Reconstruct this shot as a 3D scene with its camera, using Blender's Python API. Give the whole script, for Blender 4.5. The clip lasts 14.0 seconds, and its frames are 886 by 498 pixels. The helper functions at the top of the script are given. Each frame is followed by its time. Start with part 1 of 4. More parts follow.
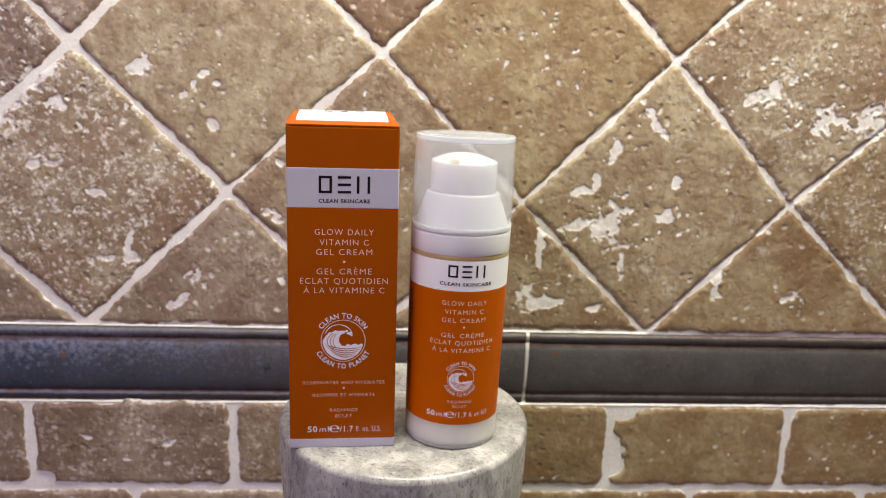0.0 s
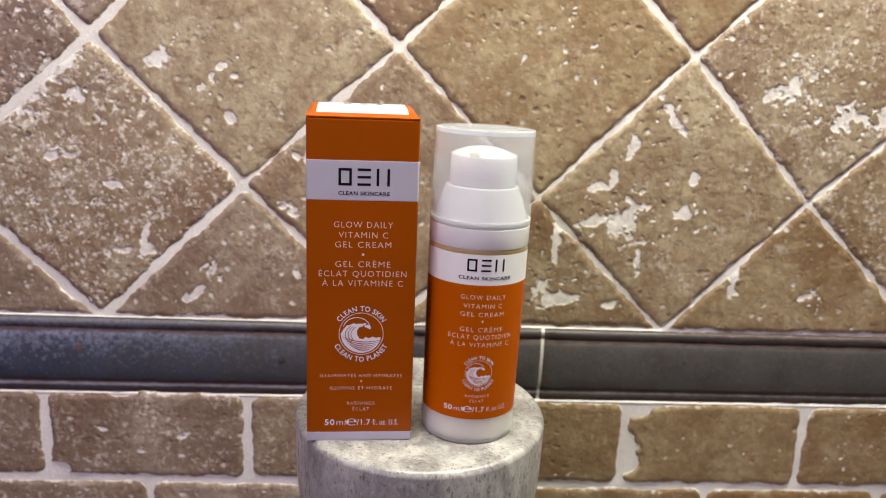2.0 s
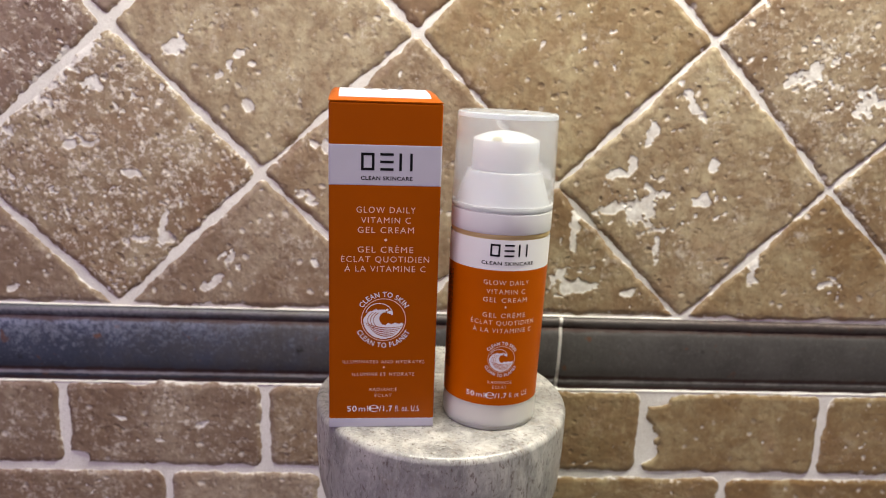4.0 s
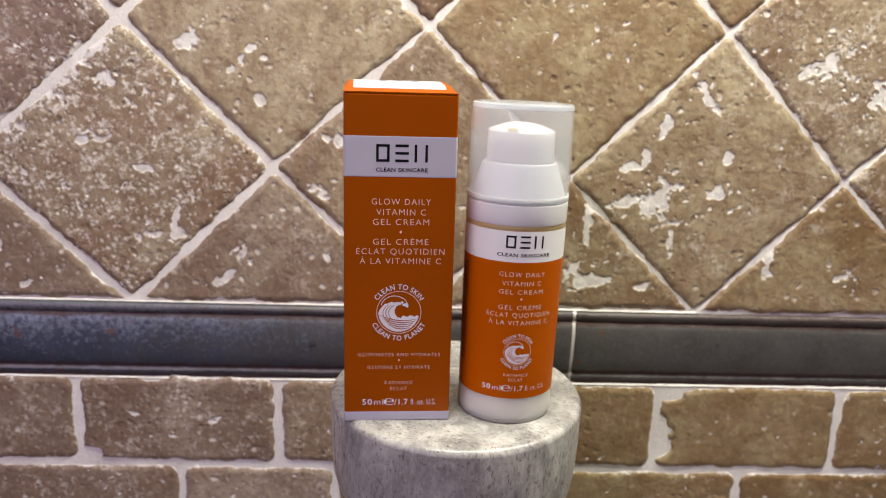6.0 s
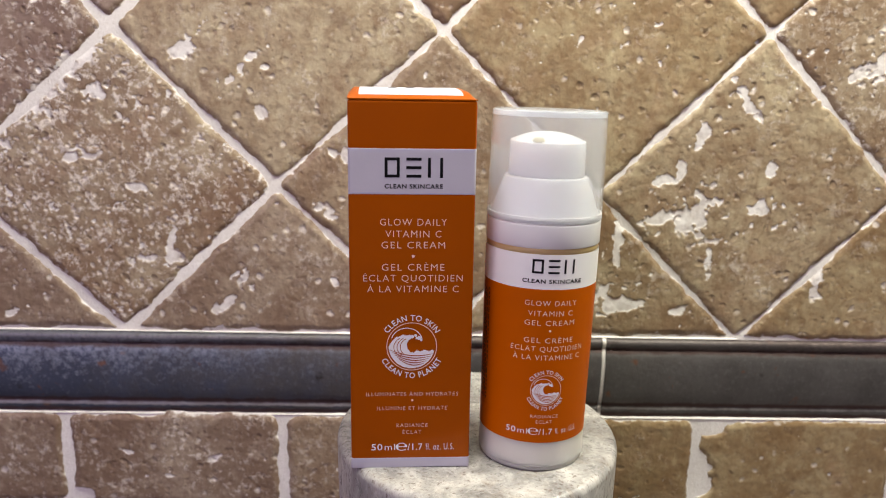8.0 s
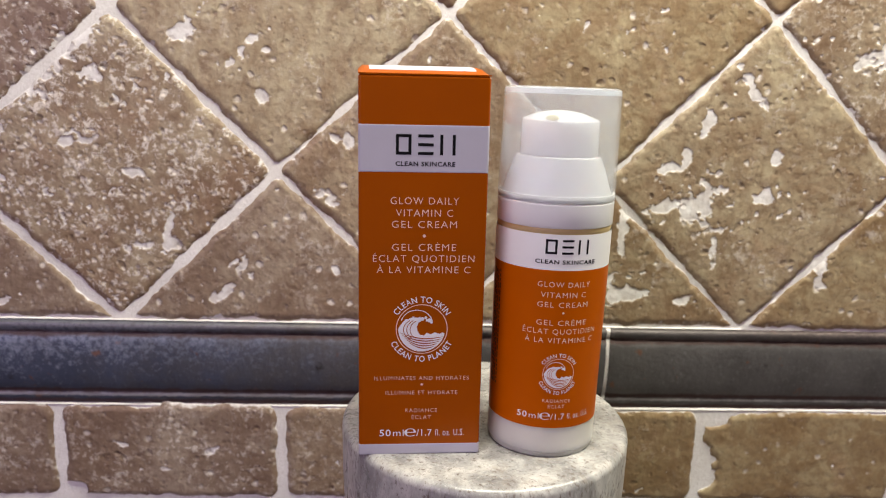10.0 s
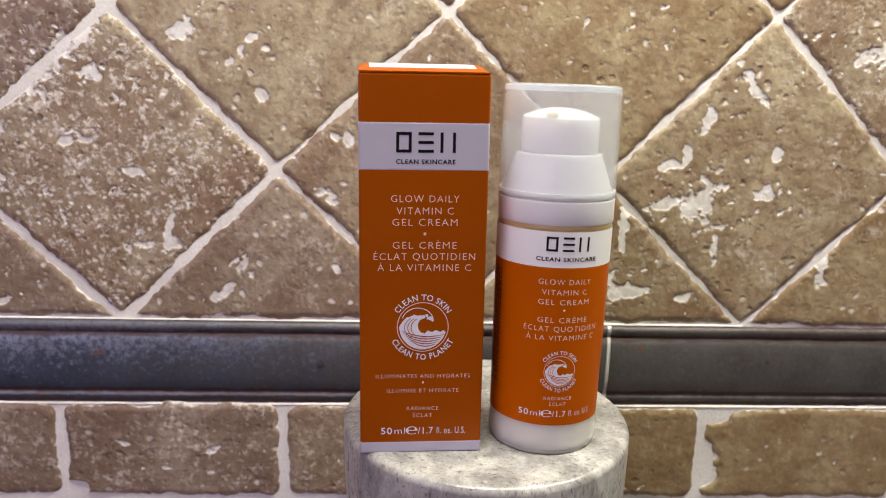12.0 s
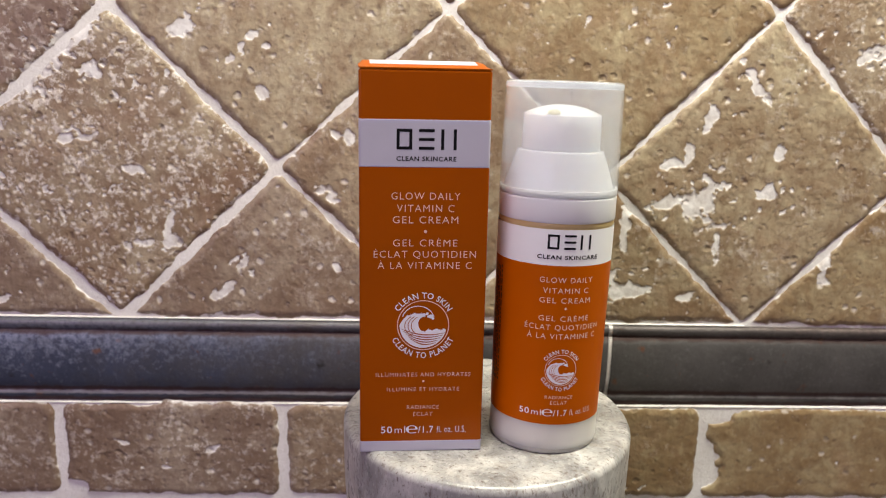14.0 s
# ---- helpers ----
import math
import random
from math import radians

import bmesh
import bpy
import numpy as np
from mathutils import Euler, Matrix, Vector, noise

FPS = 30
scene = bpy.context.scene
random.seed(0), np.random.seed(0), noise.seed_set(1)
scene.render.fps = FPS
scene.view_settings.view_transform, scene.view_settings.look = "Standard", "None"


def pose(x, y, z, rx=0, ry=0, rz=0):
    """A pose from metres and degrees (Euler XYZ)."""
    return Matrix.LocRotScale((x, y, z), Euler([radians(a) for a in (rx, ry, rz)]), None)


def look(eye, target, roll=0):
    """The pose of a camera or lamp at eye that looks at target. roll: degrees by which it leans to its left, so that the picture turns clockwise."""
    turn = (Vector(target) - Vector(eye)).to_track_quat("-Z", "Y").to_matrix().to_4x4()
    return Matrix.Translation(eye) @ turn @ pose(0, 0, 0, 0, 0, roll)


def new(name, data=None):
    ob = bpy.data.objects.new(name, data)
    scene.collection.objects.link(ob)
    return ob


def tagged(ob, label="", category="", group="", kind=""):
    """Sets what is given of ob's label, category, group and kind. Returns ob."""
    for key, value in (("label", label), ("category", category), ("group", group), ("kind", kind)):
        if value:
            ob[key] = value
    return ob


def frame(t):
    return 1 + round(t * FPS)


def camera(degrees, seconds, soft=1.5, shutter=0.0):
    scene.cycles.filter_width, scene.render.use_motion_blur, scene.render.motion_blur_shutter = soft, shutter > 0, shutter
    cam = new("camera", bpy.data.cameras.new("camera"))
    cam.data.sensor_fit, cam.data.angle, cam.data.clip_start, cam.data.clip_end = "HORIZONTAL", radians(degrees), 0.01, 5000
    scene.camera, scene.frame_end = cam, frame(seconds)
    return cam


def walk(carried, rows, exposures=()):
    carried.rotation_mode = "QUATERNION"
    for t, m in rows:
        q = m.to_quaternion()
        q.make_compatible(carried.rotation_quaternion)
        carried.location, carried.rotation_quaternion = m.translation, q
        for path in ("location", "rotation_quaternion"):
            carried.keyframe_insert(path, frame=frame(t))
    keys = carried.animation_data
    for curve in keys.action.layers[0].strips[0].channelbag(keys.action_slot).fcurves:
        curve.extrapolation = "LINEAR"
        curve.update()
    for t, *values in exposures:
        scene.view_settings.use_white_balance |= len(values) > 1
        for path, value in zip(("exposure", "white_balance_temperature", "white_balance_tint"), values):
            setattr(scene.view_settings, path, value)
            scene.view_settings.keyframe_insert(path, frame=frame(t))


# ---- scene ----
cam = camera(60.98, 14.0, soft=1.05)
# focus on the carton, the wall a little soft behind it
cam.data.dof.use_dof, cam.data.dof.focus_distance, cam.data.dof.aperture_fstop = True, 0.262, 15.0
# seconds, eye, yaw, pitch, roll
PATH = [
    (0.0, 0.00097, -0.39232, 0.22196, -5.026, -12.785, 2.358),
    (0.5, -0.00125, -0.39337, 0.22188, -4.960, -12.760, 2.522),
    (1.0, -0.00263, -0.39313, 0.22103, -4.811, -12.733, 2.614),
    (1.5, -0.00243, -0.39428, 0.22195, -4.666, -12.803, 2.700),
    (2.0, -0.00315, -0.39137, 0.21976, -4.422, -12.938, 2.698),
    (2.5, -0.00363, -0.39326, 0.22062, -4.308, -13.150, 2.694),
    (3.0, -0.00573, -0.39296, 0.21770, -4.118, -13.211, 2.582),
    (3.5, -0.00755, -0.39142, 0.21612, -4.010, -13.265, 2.479),
    (6.0, -0.01241, -0.38927, 0.21239, -3.470, -13.404, 2.084),
    (6.5, -0.01068, -0.38868, 0.21140, -3.178, -13.305, 1.874),
    (7.0, -0.00845, -0.38347, 0.21501, -2.786, -13.036, 1.598),
    (7.5, -0.01254, -0.36454, 0.20835, -2.325, -12.601, 1.363),
    (7.7, -0.01091, -0.35966, 0.20849, -2.167, -12.396, 1.304),
    (10.0, -0.01928, -0.35363, 0.19901, -3.312, -11.836, 1.702),
    (10.5, -0.01822, -0.35269, 0.19784, -3.389, -11.978, 1.567),
    (11.0, -0.01979, -0.35351, 0.19907, -3.388, -11.953, 1.458),
    (11.5, -0.01883, -0.35373, 0.19888, -3.264, -11.976, 1.447),
    (12.0, -0.01922, -0.35350, 0.19889, -3.250, -11.982, 1.465),
    (12.5, -0.01931, -0.35222, 0.19719, -3.258, -11.959, 1.499),
    (13.0, -0.01963, -0.35369, 0.19901, -3.240, -11.963, 1.529),
    (13.5, -0.01934, -0.35391, 0.19947, -3.185, -11.951, 1.506),
    (14.0, -0.01903, -0.35229, 0.19758, -3.179, -11.912, 1.532),
]
walk(cam, [(t, look((x, y, z), Vector((x, y, z)) + Vector((-math.sin(radians(yaw)) * math.cos(radians(pitch)),
                                                           math.cos(radians(yaw)) * math.cos(radians(pitch)),
                                                           math.sin(radians(pitch)))), roll))
           for t, x, y, z, yaw, pitch, roll in PATH])

# ---- light ----
world = bpy.data.worlds.new("world")
scene.world = world
world.use_nodes = True
sky = world.node_tree.nodes.new("ShaderNodeTexSky")
sky.sky_type, sky.sun_disc, sky.sun_elevation, sky.sun_rotation = "NISHITA", False, radians(35), radians(200)
world.node_tree.links.new(sky.outputs[0], world.node_tree.nodes["Background"].inputs[0])
world.node_tree.nodes["Background"].inputs[1].default_value = 0.08


def area(name, m, sx, sy, watts, colour):
    data = bpy.data.lights.new(name, "AREA")
    data.shape, data.size, data.size_y, data.energy, data.color = "RECTANGLE", sx, sy, watts, colour
    ob = new(name, data)
    ob.matrix_world = m
    return ob


# warm light bar close above the tiled wall, cool daylight in the window behind
area("light_bar", look((0.23, -0.138, 0.62), (0.22, -0.09, 0.0)), 0.78, 0.04, 8.9, (0.985, 0.955, 0.80))
area("window_daylight", look((-0.90, -1.17, 0.58), (-0.45, 0.0, 0.22)), 0.85, 0.85, 6.2, (0.81, 0.54, 0.98))


# ---- materials ----
class Mat:
    """A node material with a few short-hands."""

    def __init__(self, name, rough=0.5, metal=0.0, spec=0.5):
        self.m = bpy.data.materials.new(name)
        self.m.use_nodes = True
        self.t = self.m.node_tree
        self.b = self.t.nodes["Principled BSDF"]
        self.b.inputs["Roughness"].default_value = rough
        self.b.inputs["Metallic"].default_value = metal
        self.b.inputs["Specular IOR Level"].default_value = spec

    def node(self, kind, **inputs):
        n = self.t.nodes.new(kind)
        for k, v in inputs.items():
            self.put(n.inputs[k.replace("_", " ")], v)
        return n

    def put(self, socket, v):
        if isinstance(v, bpy.types.NodeSocket):
            self.t.links.new(v, socket)
        else:
            socket.default_value = v

    def math(self, op, a, b=0.0, c=0.0):
        n = self.t.nodes.new("ShaderNodeMath")
        n.operation = op
        for s, v in zip(n.inputs, (a, b, c)):
            self.put(s, v)
        return n.outputs[0]

    def coords(self, vary=0.0):
        co = self.t.nodes.new("ShaderNodeTexCoord").outputs["Object"]
        if not vary:
            return co
        info = self.t.nodes.new("ShaderNodeObjectInfo").outputs["Random"]
        n = self.t.nodes.new("ShaderNodeVectorMath")
        n.operation = "ADD"
        self.put(n.inputs[0], co)
        self.put(n.inputs[1], self.math("MULTIPLY", info, vary))
        return n.outputs[0]

    def noise(self, co, scale, detail=4.0, rough=0.55, distort=0.0):
        n = self.node("ShaderNodeTexNoise", Vector=co, Scale=scale, Detail=detail, Roughness=rough, Distortion=distort)
        return n.outputs["Fac"]

    def voronoi(self, co, scale, randomness=1.0):
        return self.node("ShaderNodeTexVoronoi", Vector=co, Scale=scale, Randomness=randomness).outputs["Distance"]

    def ramp(self, fac, *stops):
        n = self.t.nodes.new("ShaderNodeValToRGB")
        self.put(n.inputs[0], fac)
        els = n.color_ramp.elements
        while len(els) < len(stops):
            els.new(0.5)
        for e, (p, c) in zip(els, stops):
            e.position = p
            e.color = (*c, 1) if isinstance(c, tuple) else (c, c, c, 1)
        return n.outputs[0]

    def mix(self, fac, a, b, blend="MIX"):
        n = self.t.nodes.new("ShaderNodeMix")
        n.data_type, n.blend_type = "RGBA", blend
        self.put(n.inputs[0], fac)
        self.put(n.inputs[6], (*a, 1) if isinstance(a, tuple) else a)
        self.put(n.inputs[7], (*b, 1) if isinstance(b, tuple) else b)
        return n.outputs[2]

    def bump(self, height, strength=0.5, distance=0.001, under=None):
        n = self.node("ShaderNodeBump", Height=height, Strength=strength, Distance=distance)
        if under is not None:
            self.put(n.inputs["Normal"], under)
        return n.outputs[0]

    def done(self, colour=None, rough=None, normal=None):
        for key, v in (("Base Color", colour), ("Roughness", rough), ("Normal", normal)):
            if v is not None:
                self.put(self.b.inputs[key], (*v, 1) if isinstance(v, tuple) else v)
        return self.m


def travertine():
    """Tumbled stone. Each tile carries its own tone (red: yellowness, green: lightness, blue: specks) and the depth of its filled hollows."""
    m = Mat("travertine", 0.5)
    co = m.coords(3.7)
    tone = m.node("ShaderNodeAttribute")
    tone.attribute_name = "tone"
    split = m.node("ShaderNodeSeparateColor", Color=tone.outputs["Color"])
    yellow, light, speckled = split.outputs[0], split.outputs[1], split.outputs[2]
    broad = m.noise(co, 17, 5, 0.6, 0.6)
    cloud = m.noise(co, 60, 6, 0.65, 0.4)
    grain = m.noise(co, 420, 4, 0.6)
    pale = m.mix(yellow, (0.425, 0.352, 0.285), (0.438, 0.368, 0.215))
    deep = m.mix(yellow, (0.188, 0.124, 0.090), (0.207, 0.124, 0.053))
    lightness = m.math("ADD", m.math("MULTIPLY", m.math("SUBTRACT", broad, 0.5), 2.9), light)
    col = m.mix(m.ramp(lightness, (0.0, 0.0), (1.0, 1.0)), deep, pale)
    col = m.mix(m.ramp(cloud, (0.40, 0.0), (0.62, 0.6)), col, deep)
    col = m.mix(m.ramp(grain, (0.35, 0.26), (0.52, 0.0)), col, (0.13, 0.088, 0.058))
    # reddish stains and small brown mottling
    stain = m.noise(co, 26, 4, 0.6, 0.8)
    col = m.mix(m.ramp(stain, (0.54, 0.0), (0.70, 0.30)), col, (0.34, 0.212, 0.138))
    mottle = m.noise(co, 190, 4, 0.6, 0.5)
    col = m.mix(m.ramp(mottle, (0.50, 0.0), (0.66, 0.52)), col, deep)
    blotch = m.noise(co, 105, 4, 0.6, 1.2)
    col = m.mix(m.ramp(blotch, (0.53, 0.0), (0.68, 0.55)), col, m.mix(yellow, (0.155, 0.098, 0.068), (0.165, 0.088, 0.034)))
    col = m.mix(m.ramp(blotch, (0.32, 0.40), (0.46, 0.0)), col, pale)
    # pale filler rubbed into the fine pits
    specks = m.math("ADD", m.math("MULTIPLY", m.noise(co, 360, 5, 0.7, 0.3), 0.55), m.math("MULTIPLY", m.noise(co, 130, 6, 0.7, 0.5), 0.45))
    patch = m.noise(co, 34, 4, 0.65)
    often = m.math("ADD", m.math("SUBTRACT", patch, 0.5), m.math("MULTIPLY", speckled, 0.55))
    mask = m.math("MULTIPLY", m.ramp(specks, (0.515, 0.0), (0.60, 1.0)), m.ramp(often, (0.14, 0.0), (0.46, 0.82)))
    col = m.mix(mask, col, (0.74, 0.68, 0.62))
    # hollows filled flush with grout
    fill = m.node("ShaderNodeAttribute")
    fill.attribute_name = "filler"
    worn = m.math("ADD", fill.outputs["Fac"], m.math("MULTIPLY", m.math("SUBTRACT", m.noise(co, 280, 6, 0.75), 0.5), 1.7))
    filled = m.ramp(worn, (0.36, 0.0), (0.66, 0.93))
    col = m.mix(filled, col, m.ramp(m.noise(co, 170, 5, 0.65), (0.34, (0.60, 0.555, 0.52)), (0.58, (0.80, 0.78, 0.76))))
    holes = m.voronoi(co, 330)
    pit = m.ramp(holes, (0.10, 1.0), (0.24, 0.0))
    pitted = m.math("MULTIPLY", pit, m.ramp(m.noise(co, 70, 3), (0.48, 0.0), (0.6, 1.0)))
    pitted = m.math("MULTIPLY", pitted, m.math("SUBTRACT", 1.0, filled))
    col = m.mix(m.math("MULTIPLY", pitted, 0.45), col, (0.09, 0.05, 0.028))
    # small craters, some pale with filler and painted highlight, the others darkened
    wander = m.node("ShaderNodeTexNoise", Vector=co, Scale=160.0, Detail=3.0)
    moved = m.t.nodes.new("ShaderNodeVectorMath")
    moved.operation = "MULTIPLY_ADD"
    m.put(moved.inputs[0], wander.outputs["Color"])
    moved.inputs[1].default_value = (0.0035, 0.0035, 0.0035)
    m.put(moved.inputs[2], co)
    cell = m.node("ShaderNodeTexVoronoi", Vector=moved.outputs[0], Scale=300.0)
    chosen = m.ramp(m.node("ShaderNodeSeparateColor", Color=cell.outputs["Color"]).outputs[0], (0.34, 0.0), (0.50, 1.0))
    crater = m.math("MULTIPLY", m.ramp(cell.outputs["Distance"], (0.06, 1.0), (0.46, 0.0)), m.math("MULTIPLY", chosen, m.math("ADD", m.math("MULTIPLY", speckled, 0.6), 0.45)))
    rubbed = m.ramp(m.node("ShaderNodeSeparateColor", Color=cell.outputs["Color"]).outputs[1], (0.45, 0.0), (0.60, 1.0))
    col = m.mix(m.math("MULTIPLY", m.ramp(crater, (0.22, 0.0), (0.6, 0.62)), m.math("MULTIPLY", rubbed, m.math("ADD", m.math("MULTIPLY", speckled, 0.7), 0.25))), col, (0.68, 0.62, 0.56))
    col = m.mix(m.math("MULTIPLY", m.ramp(crater, (0.30, 0.0), (0.7, 0.30)), m.math("SUBTRACT", 1.0, rubbed)), col, (0.12, 0.075, 0.045))
    # larger open pits, worn round; packed ones pale with filler and painted lit lip
    pits = m.node("ShaderNodeTexVoronoi", Vector=moved.outputs[0], Scale=135.0)
    which = m.node("ShaderNodeSeparateColor", Color=pits.outputs["Color"])
    open_pit = m.math("MULTIPLY", m.ramp(m.math("ADD", pits.outputs["Distance"], m.math("MULTIPLY", m.math("SUBTRACT", mottle, 0.5), 0.35)), (0.10, 1.0), (0.26, 0.0)), m.ramp(which.outputs[0], (0.42, 0.0), (0.46, 1.0)))
    packed = m.ramp(which.outputs[1], (0.40, 0.0), (0.60, 1.0))
    col = m.mix(m.math("MULTIPLY", m.math("MULTIPLY", open_pit, packed), 0.72), col, (0.70, 0.65, 0.60))
    col = m.mix(m.math("MULTIPLY", m.math("MULTIPLY", open_pit, m.math("SUBTRACT", 1.0, packed)), 0.30), col, (0.13, 0.085, 0.055))
    rugged = m.ramp(speckled, (0.0, 0.5), (0.16, 0.95))
    bare = m.math("SUBTRACT", 1.0, m.math("MULTIPLY", filled, 0.45))
    n = m.bump(cloud, m.math("MULTIPLY", rugged, 0.42), 0.0009)
    n = m.bump(m.math("MULTIPLY", open_pit, -1.0), m.math("MULTIPLY", rugged, 0.48), 0.0012, n)
    n = m.bump(m.math("MULTIPLY", m.math("SUBTRACT", m.noise(co, 200, 3, 0.6, 0.3), m.math("MULTIPLY", crater, 1.0)), bare), m.math("MULTIPLY", rugged, 0.38), 0.0010, n)
    n = m.bump(m.math("MULTIPLY", m.math("SUBTRACT", grain, pitted), bare), m.math("MULTIPLY", rugged, 0.12), 0.0005, n)
    n = m.bump(m.math("MULTIPLY", m.math("ADD", specks, m.math("MULTIPLY", mask, 0.4)), bare), m.math("MULTIPLY", rugged, 0.26), 0.0007, n)
    return m.done(col, m.ramp(cloud, (0.3, 0.38), (0.7, 0.58)), n)


def grout():
    m = Mat("grout", 0.85, 0, 0.25)
    co = m.coords()
    a, b = m.noise(co, 40, 4), m.noise(co, 700, 4, 0.65)
    col = m.ramp(a, (0.3, (0.70, 0.67, 0.64)), (0.7, (0.84, 0.82, 0.80)))
    col = m.mix(m.ramp(b, (0.3, 0.30), (0.5, 0.0)), col, (0.50, 0.44, 0.38))
    return m.done(col, None, m.bump(b, 0.6, 0.0005, m.bump(a, 0.4, 0.001)))


def cast_metal():
    m = Mat("cast_metal", 0.36, 0.55, 0.6)
    co = m.coords()
    split = m.node("ShaderNodeSeparateXYZ", Vector=co)
    height = m.math("SUBTRACT", split.outputs[2], m.math("MULTIPLY", m.math("ADD", split.outputs[0], 0.135), -0.004))
    a, b, c = m.noise(co, 35, 5, 0.6), m.noise(co, 520, 5, 0.65), m.noise(co, 140, 4, 0.55, 0.5)
    b2 = m.noise(co, 420, 5, 0.7)
    col = m.ramp(a, (0.3, (0.086, 0.080, 0.078)), (0.7, (0.135, 0.127, 0.126)))
    col = m.mix(m.ramp(b2, (0.54, 0.0), (0.70, 0.30)), col, (0.24, 0.235, 0.24))
    # blue window reflection painted on the west part, pale sheen specks denser near top
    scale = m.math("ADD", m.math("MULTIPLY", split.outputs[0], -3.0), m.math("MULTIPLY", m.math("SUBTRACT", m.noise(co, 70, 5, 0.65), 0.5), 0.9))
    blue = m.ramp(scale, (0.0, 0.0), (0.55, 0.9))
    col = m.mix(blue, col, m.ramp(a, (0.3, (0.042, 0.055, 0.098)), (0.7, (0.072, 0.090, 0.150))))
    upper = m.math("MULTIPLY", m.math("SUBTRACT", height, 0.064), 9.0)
    sheen_specks = m.math("ADD", m.math("ADD", b2, upper), m.math("MULTIPLY", split.outputs[0], -0.25))
    col = m.mix(m.math("MULTIPLY", blue, m.ramp(sheen_specks, (0.56, 0.0), (0.74, 0.75))), col, (0.27, 0.30, 0.38))
    # scattered rust blooms and dark casting pits
    wander = m.node("ShaderNodeTexNoise", Vector=co, Scale=260.0, Detail=3.0)
    moved = m.t.nodes.new("ShaderNodeVectorMath")
    moved.operation = "MULTIPLY_ADD"
    m.put(moved.inputs[0], wander.outputs["Color"])
    moved.inputs[1].default_value = (0.007, 0.007, 0.007)
    m.put(moved.inputs[2], co)
    cell = m.node("ShaderNodeTexVoronoi", Vector=moved.outputs[0], Scale=75.0)
    pick = m.node("ShaderNodeSeparateColor", Color=cell.outputs["Color"])
    spot = m.math("MULTIPLY", m.ramp(cell.outputs["Distance"], (0.06, 1.0), (0.20, 0.0)), m.ramp(pick.outputs[0], (0.55, 0.0), (0.60, 1.0)))
    col = m.mix(m.math("MULTIPLY", spot, 0.8), col, m.mix(m.ramp(pick.outputs[1], (0.45, 0.0), (0.5, 1.0)), (0.20, 0.085, 0.045), (0.028, 0.022, 0.02)))
    col = m.mix(m.ramp(c, (0.67, 0.0), (0.75, 0.7)), col, (0.17, 0.075, 0.045))
    # paler broken bands along the two lips, fading towards the east
    for level, half, much in ((0.0497, 0.0009, 0.50), (0.0852, 0.0010, 0.25)):
        off = m.math("ABSOLUTE", m.math("SUBTRACT", height, level))
        lip_band = m.math("ADD", m.math("DIVIDE", off, half), m.math("MULTIPLY", m.math("SUBTRACT", b2, 0.5), 3.4))
        lip_band = m.math("ADD", lip_band, m.math("MULTIPLY", split.outputs[0], 1.5))
        col = m.mix(m.ramp(lip_band, (0.55, much), (1.0, 0.0)), col, (0.36, 0.34, 0.34))
    # rust along the two grooves; the third line paints shade under the lower lip
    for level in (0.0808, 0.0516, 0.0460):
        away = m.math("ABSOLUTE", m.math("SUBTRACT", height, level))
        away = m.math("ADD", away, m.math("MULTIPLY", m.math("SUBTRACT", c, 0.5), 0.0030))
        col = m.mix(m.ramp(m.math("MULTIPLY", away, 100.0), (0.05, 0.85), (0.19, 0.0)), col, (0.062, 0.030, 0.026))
    # brown crust on the upper lip, thicker along part of the length
    crust = m.math("MULTIPLY", m.ramp(m.math("ADD", height, m.math("MULTIPLY", m.math("SUBTRACT", c, 0.5), 0.002)), (0.0816, 0.0), (0.0826, 1.0)), m.ramp(m.math("MULTIPLY", split.outputs[0], 4.0), (0.55, 0.45), (0.75, 0.9)))
    col = m.mix(crust, col, m.ramp(b2, (0.4, (0.050, 0.032, 0.030)), (0.65, (0.115, 0.085, 0.08))))
    return m.done(col, m.ramp(b, (0.3, 0.46), (0.7, 0.66)), m.bump(b, 0.30, 0.0008, m.bump(c, 0.3, 0.001)))


def granite():
    m = Mat("granite", 0.30)
    co = m.coords()
    squash = m.t.nodes.new("ShaderNodeMapping")
    m.put(squash.inputs[0], co)
    squash.inputs["Scale"].default_value = (1.0, 1.0, 0.5)
    co2 = squash.outputs[0]
    a, b, c = m.noise(co2, 75, 6, 0.66, 0.5), m.noise(co2, 640, 4, 0.62, 0.2), m.noise(co2, 190, 4, 0.6, 0.6)
    # milky ground with greyish clouds and tan veils
    col = m.ramp(a, (0.34, (0.20, 0.195, 0.195)), (0.48, (0.32, 0.313, 0.307)), (0.64, (0.51, 0.495, 0.475)))
    col = m.mix(m.ramp(c, (0.54, 0.0), (0.68, 0.45)), col, (0.29, 0.25, 0.21))
    fine = m.noise(co2, 1000, 3, 0.6)
    col = m.mix(m.ramp(fine, (0.34, 0.45), (0.46, 0.0)), col, (0.22, 0.19, 0.165))
    # dark mineral flecks, thicker in some places
    thick = m.math("MULTIPLY", m.math("SUBTRACT", m.noise(co2, 45, 3, 0.6), 0.5), 0.16)
    fleck = m.ramp(m.math("ADD", b, thick), (0.575, 0.0), (0.65, 0.72))
    col = m.mix(fleck, col, (0.12, 0.085, 0.07))
    col = m.mix(m.ramp(b, (0.34, 0.5), (0.42, 0.0)), col, (0.55, 0.54, 0.52))
    return m.done(col, m.ramp(c, (0.3, 0.22), (0.7, 0.40)), m.bump(b, 0.12, 0.0004))


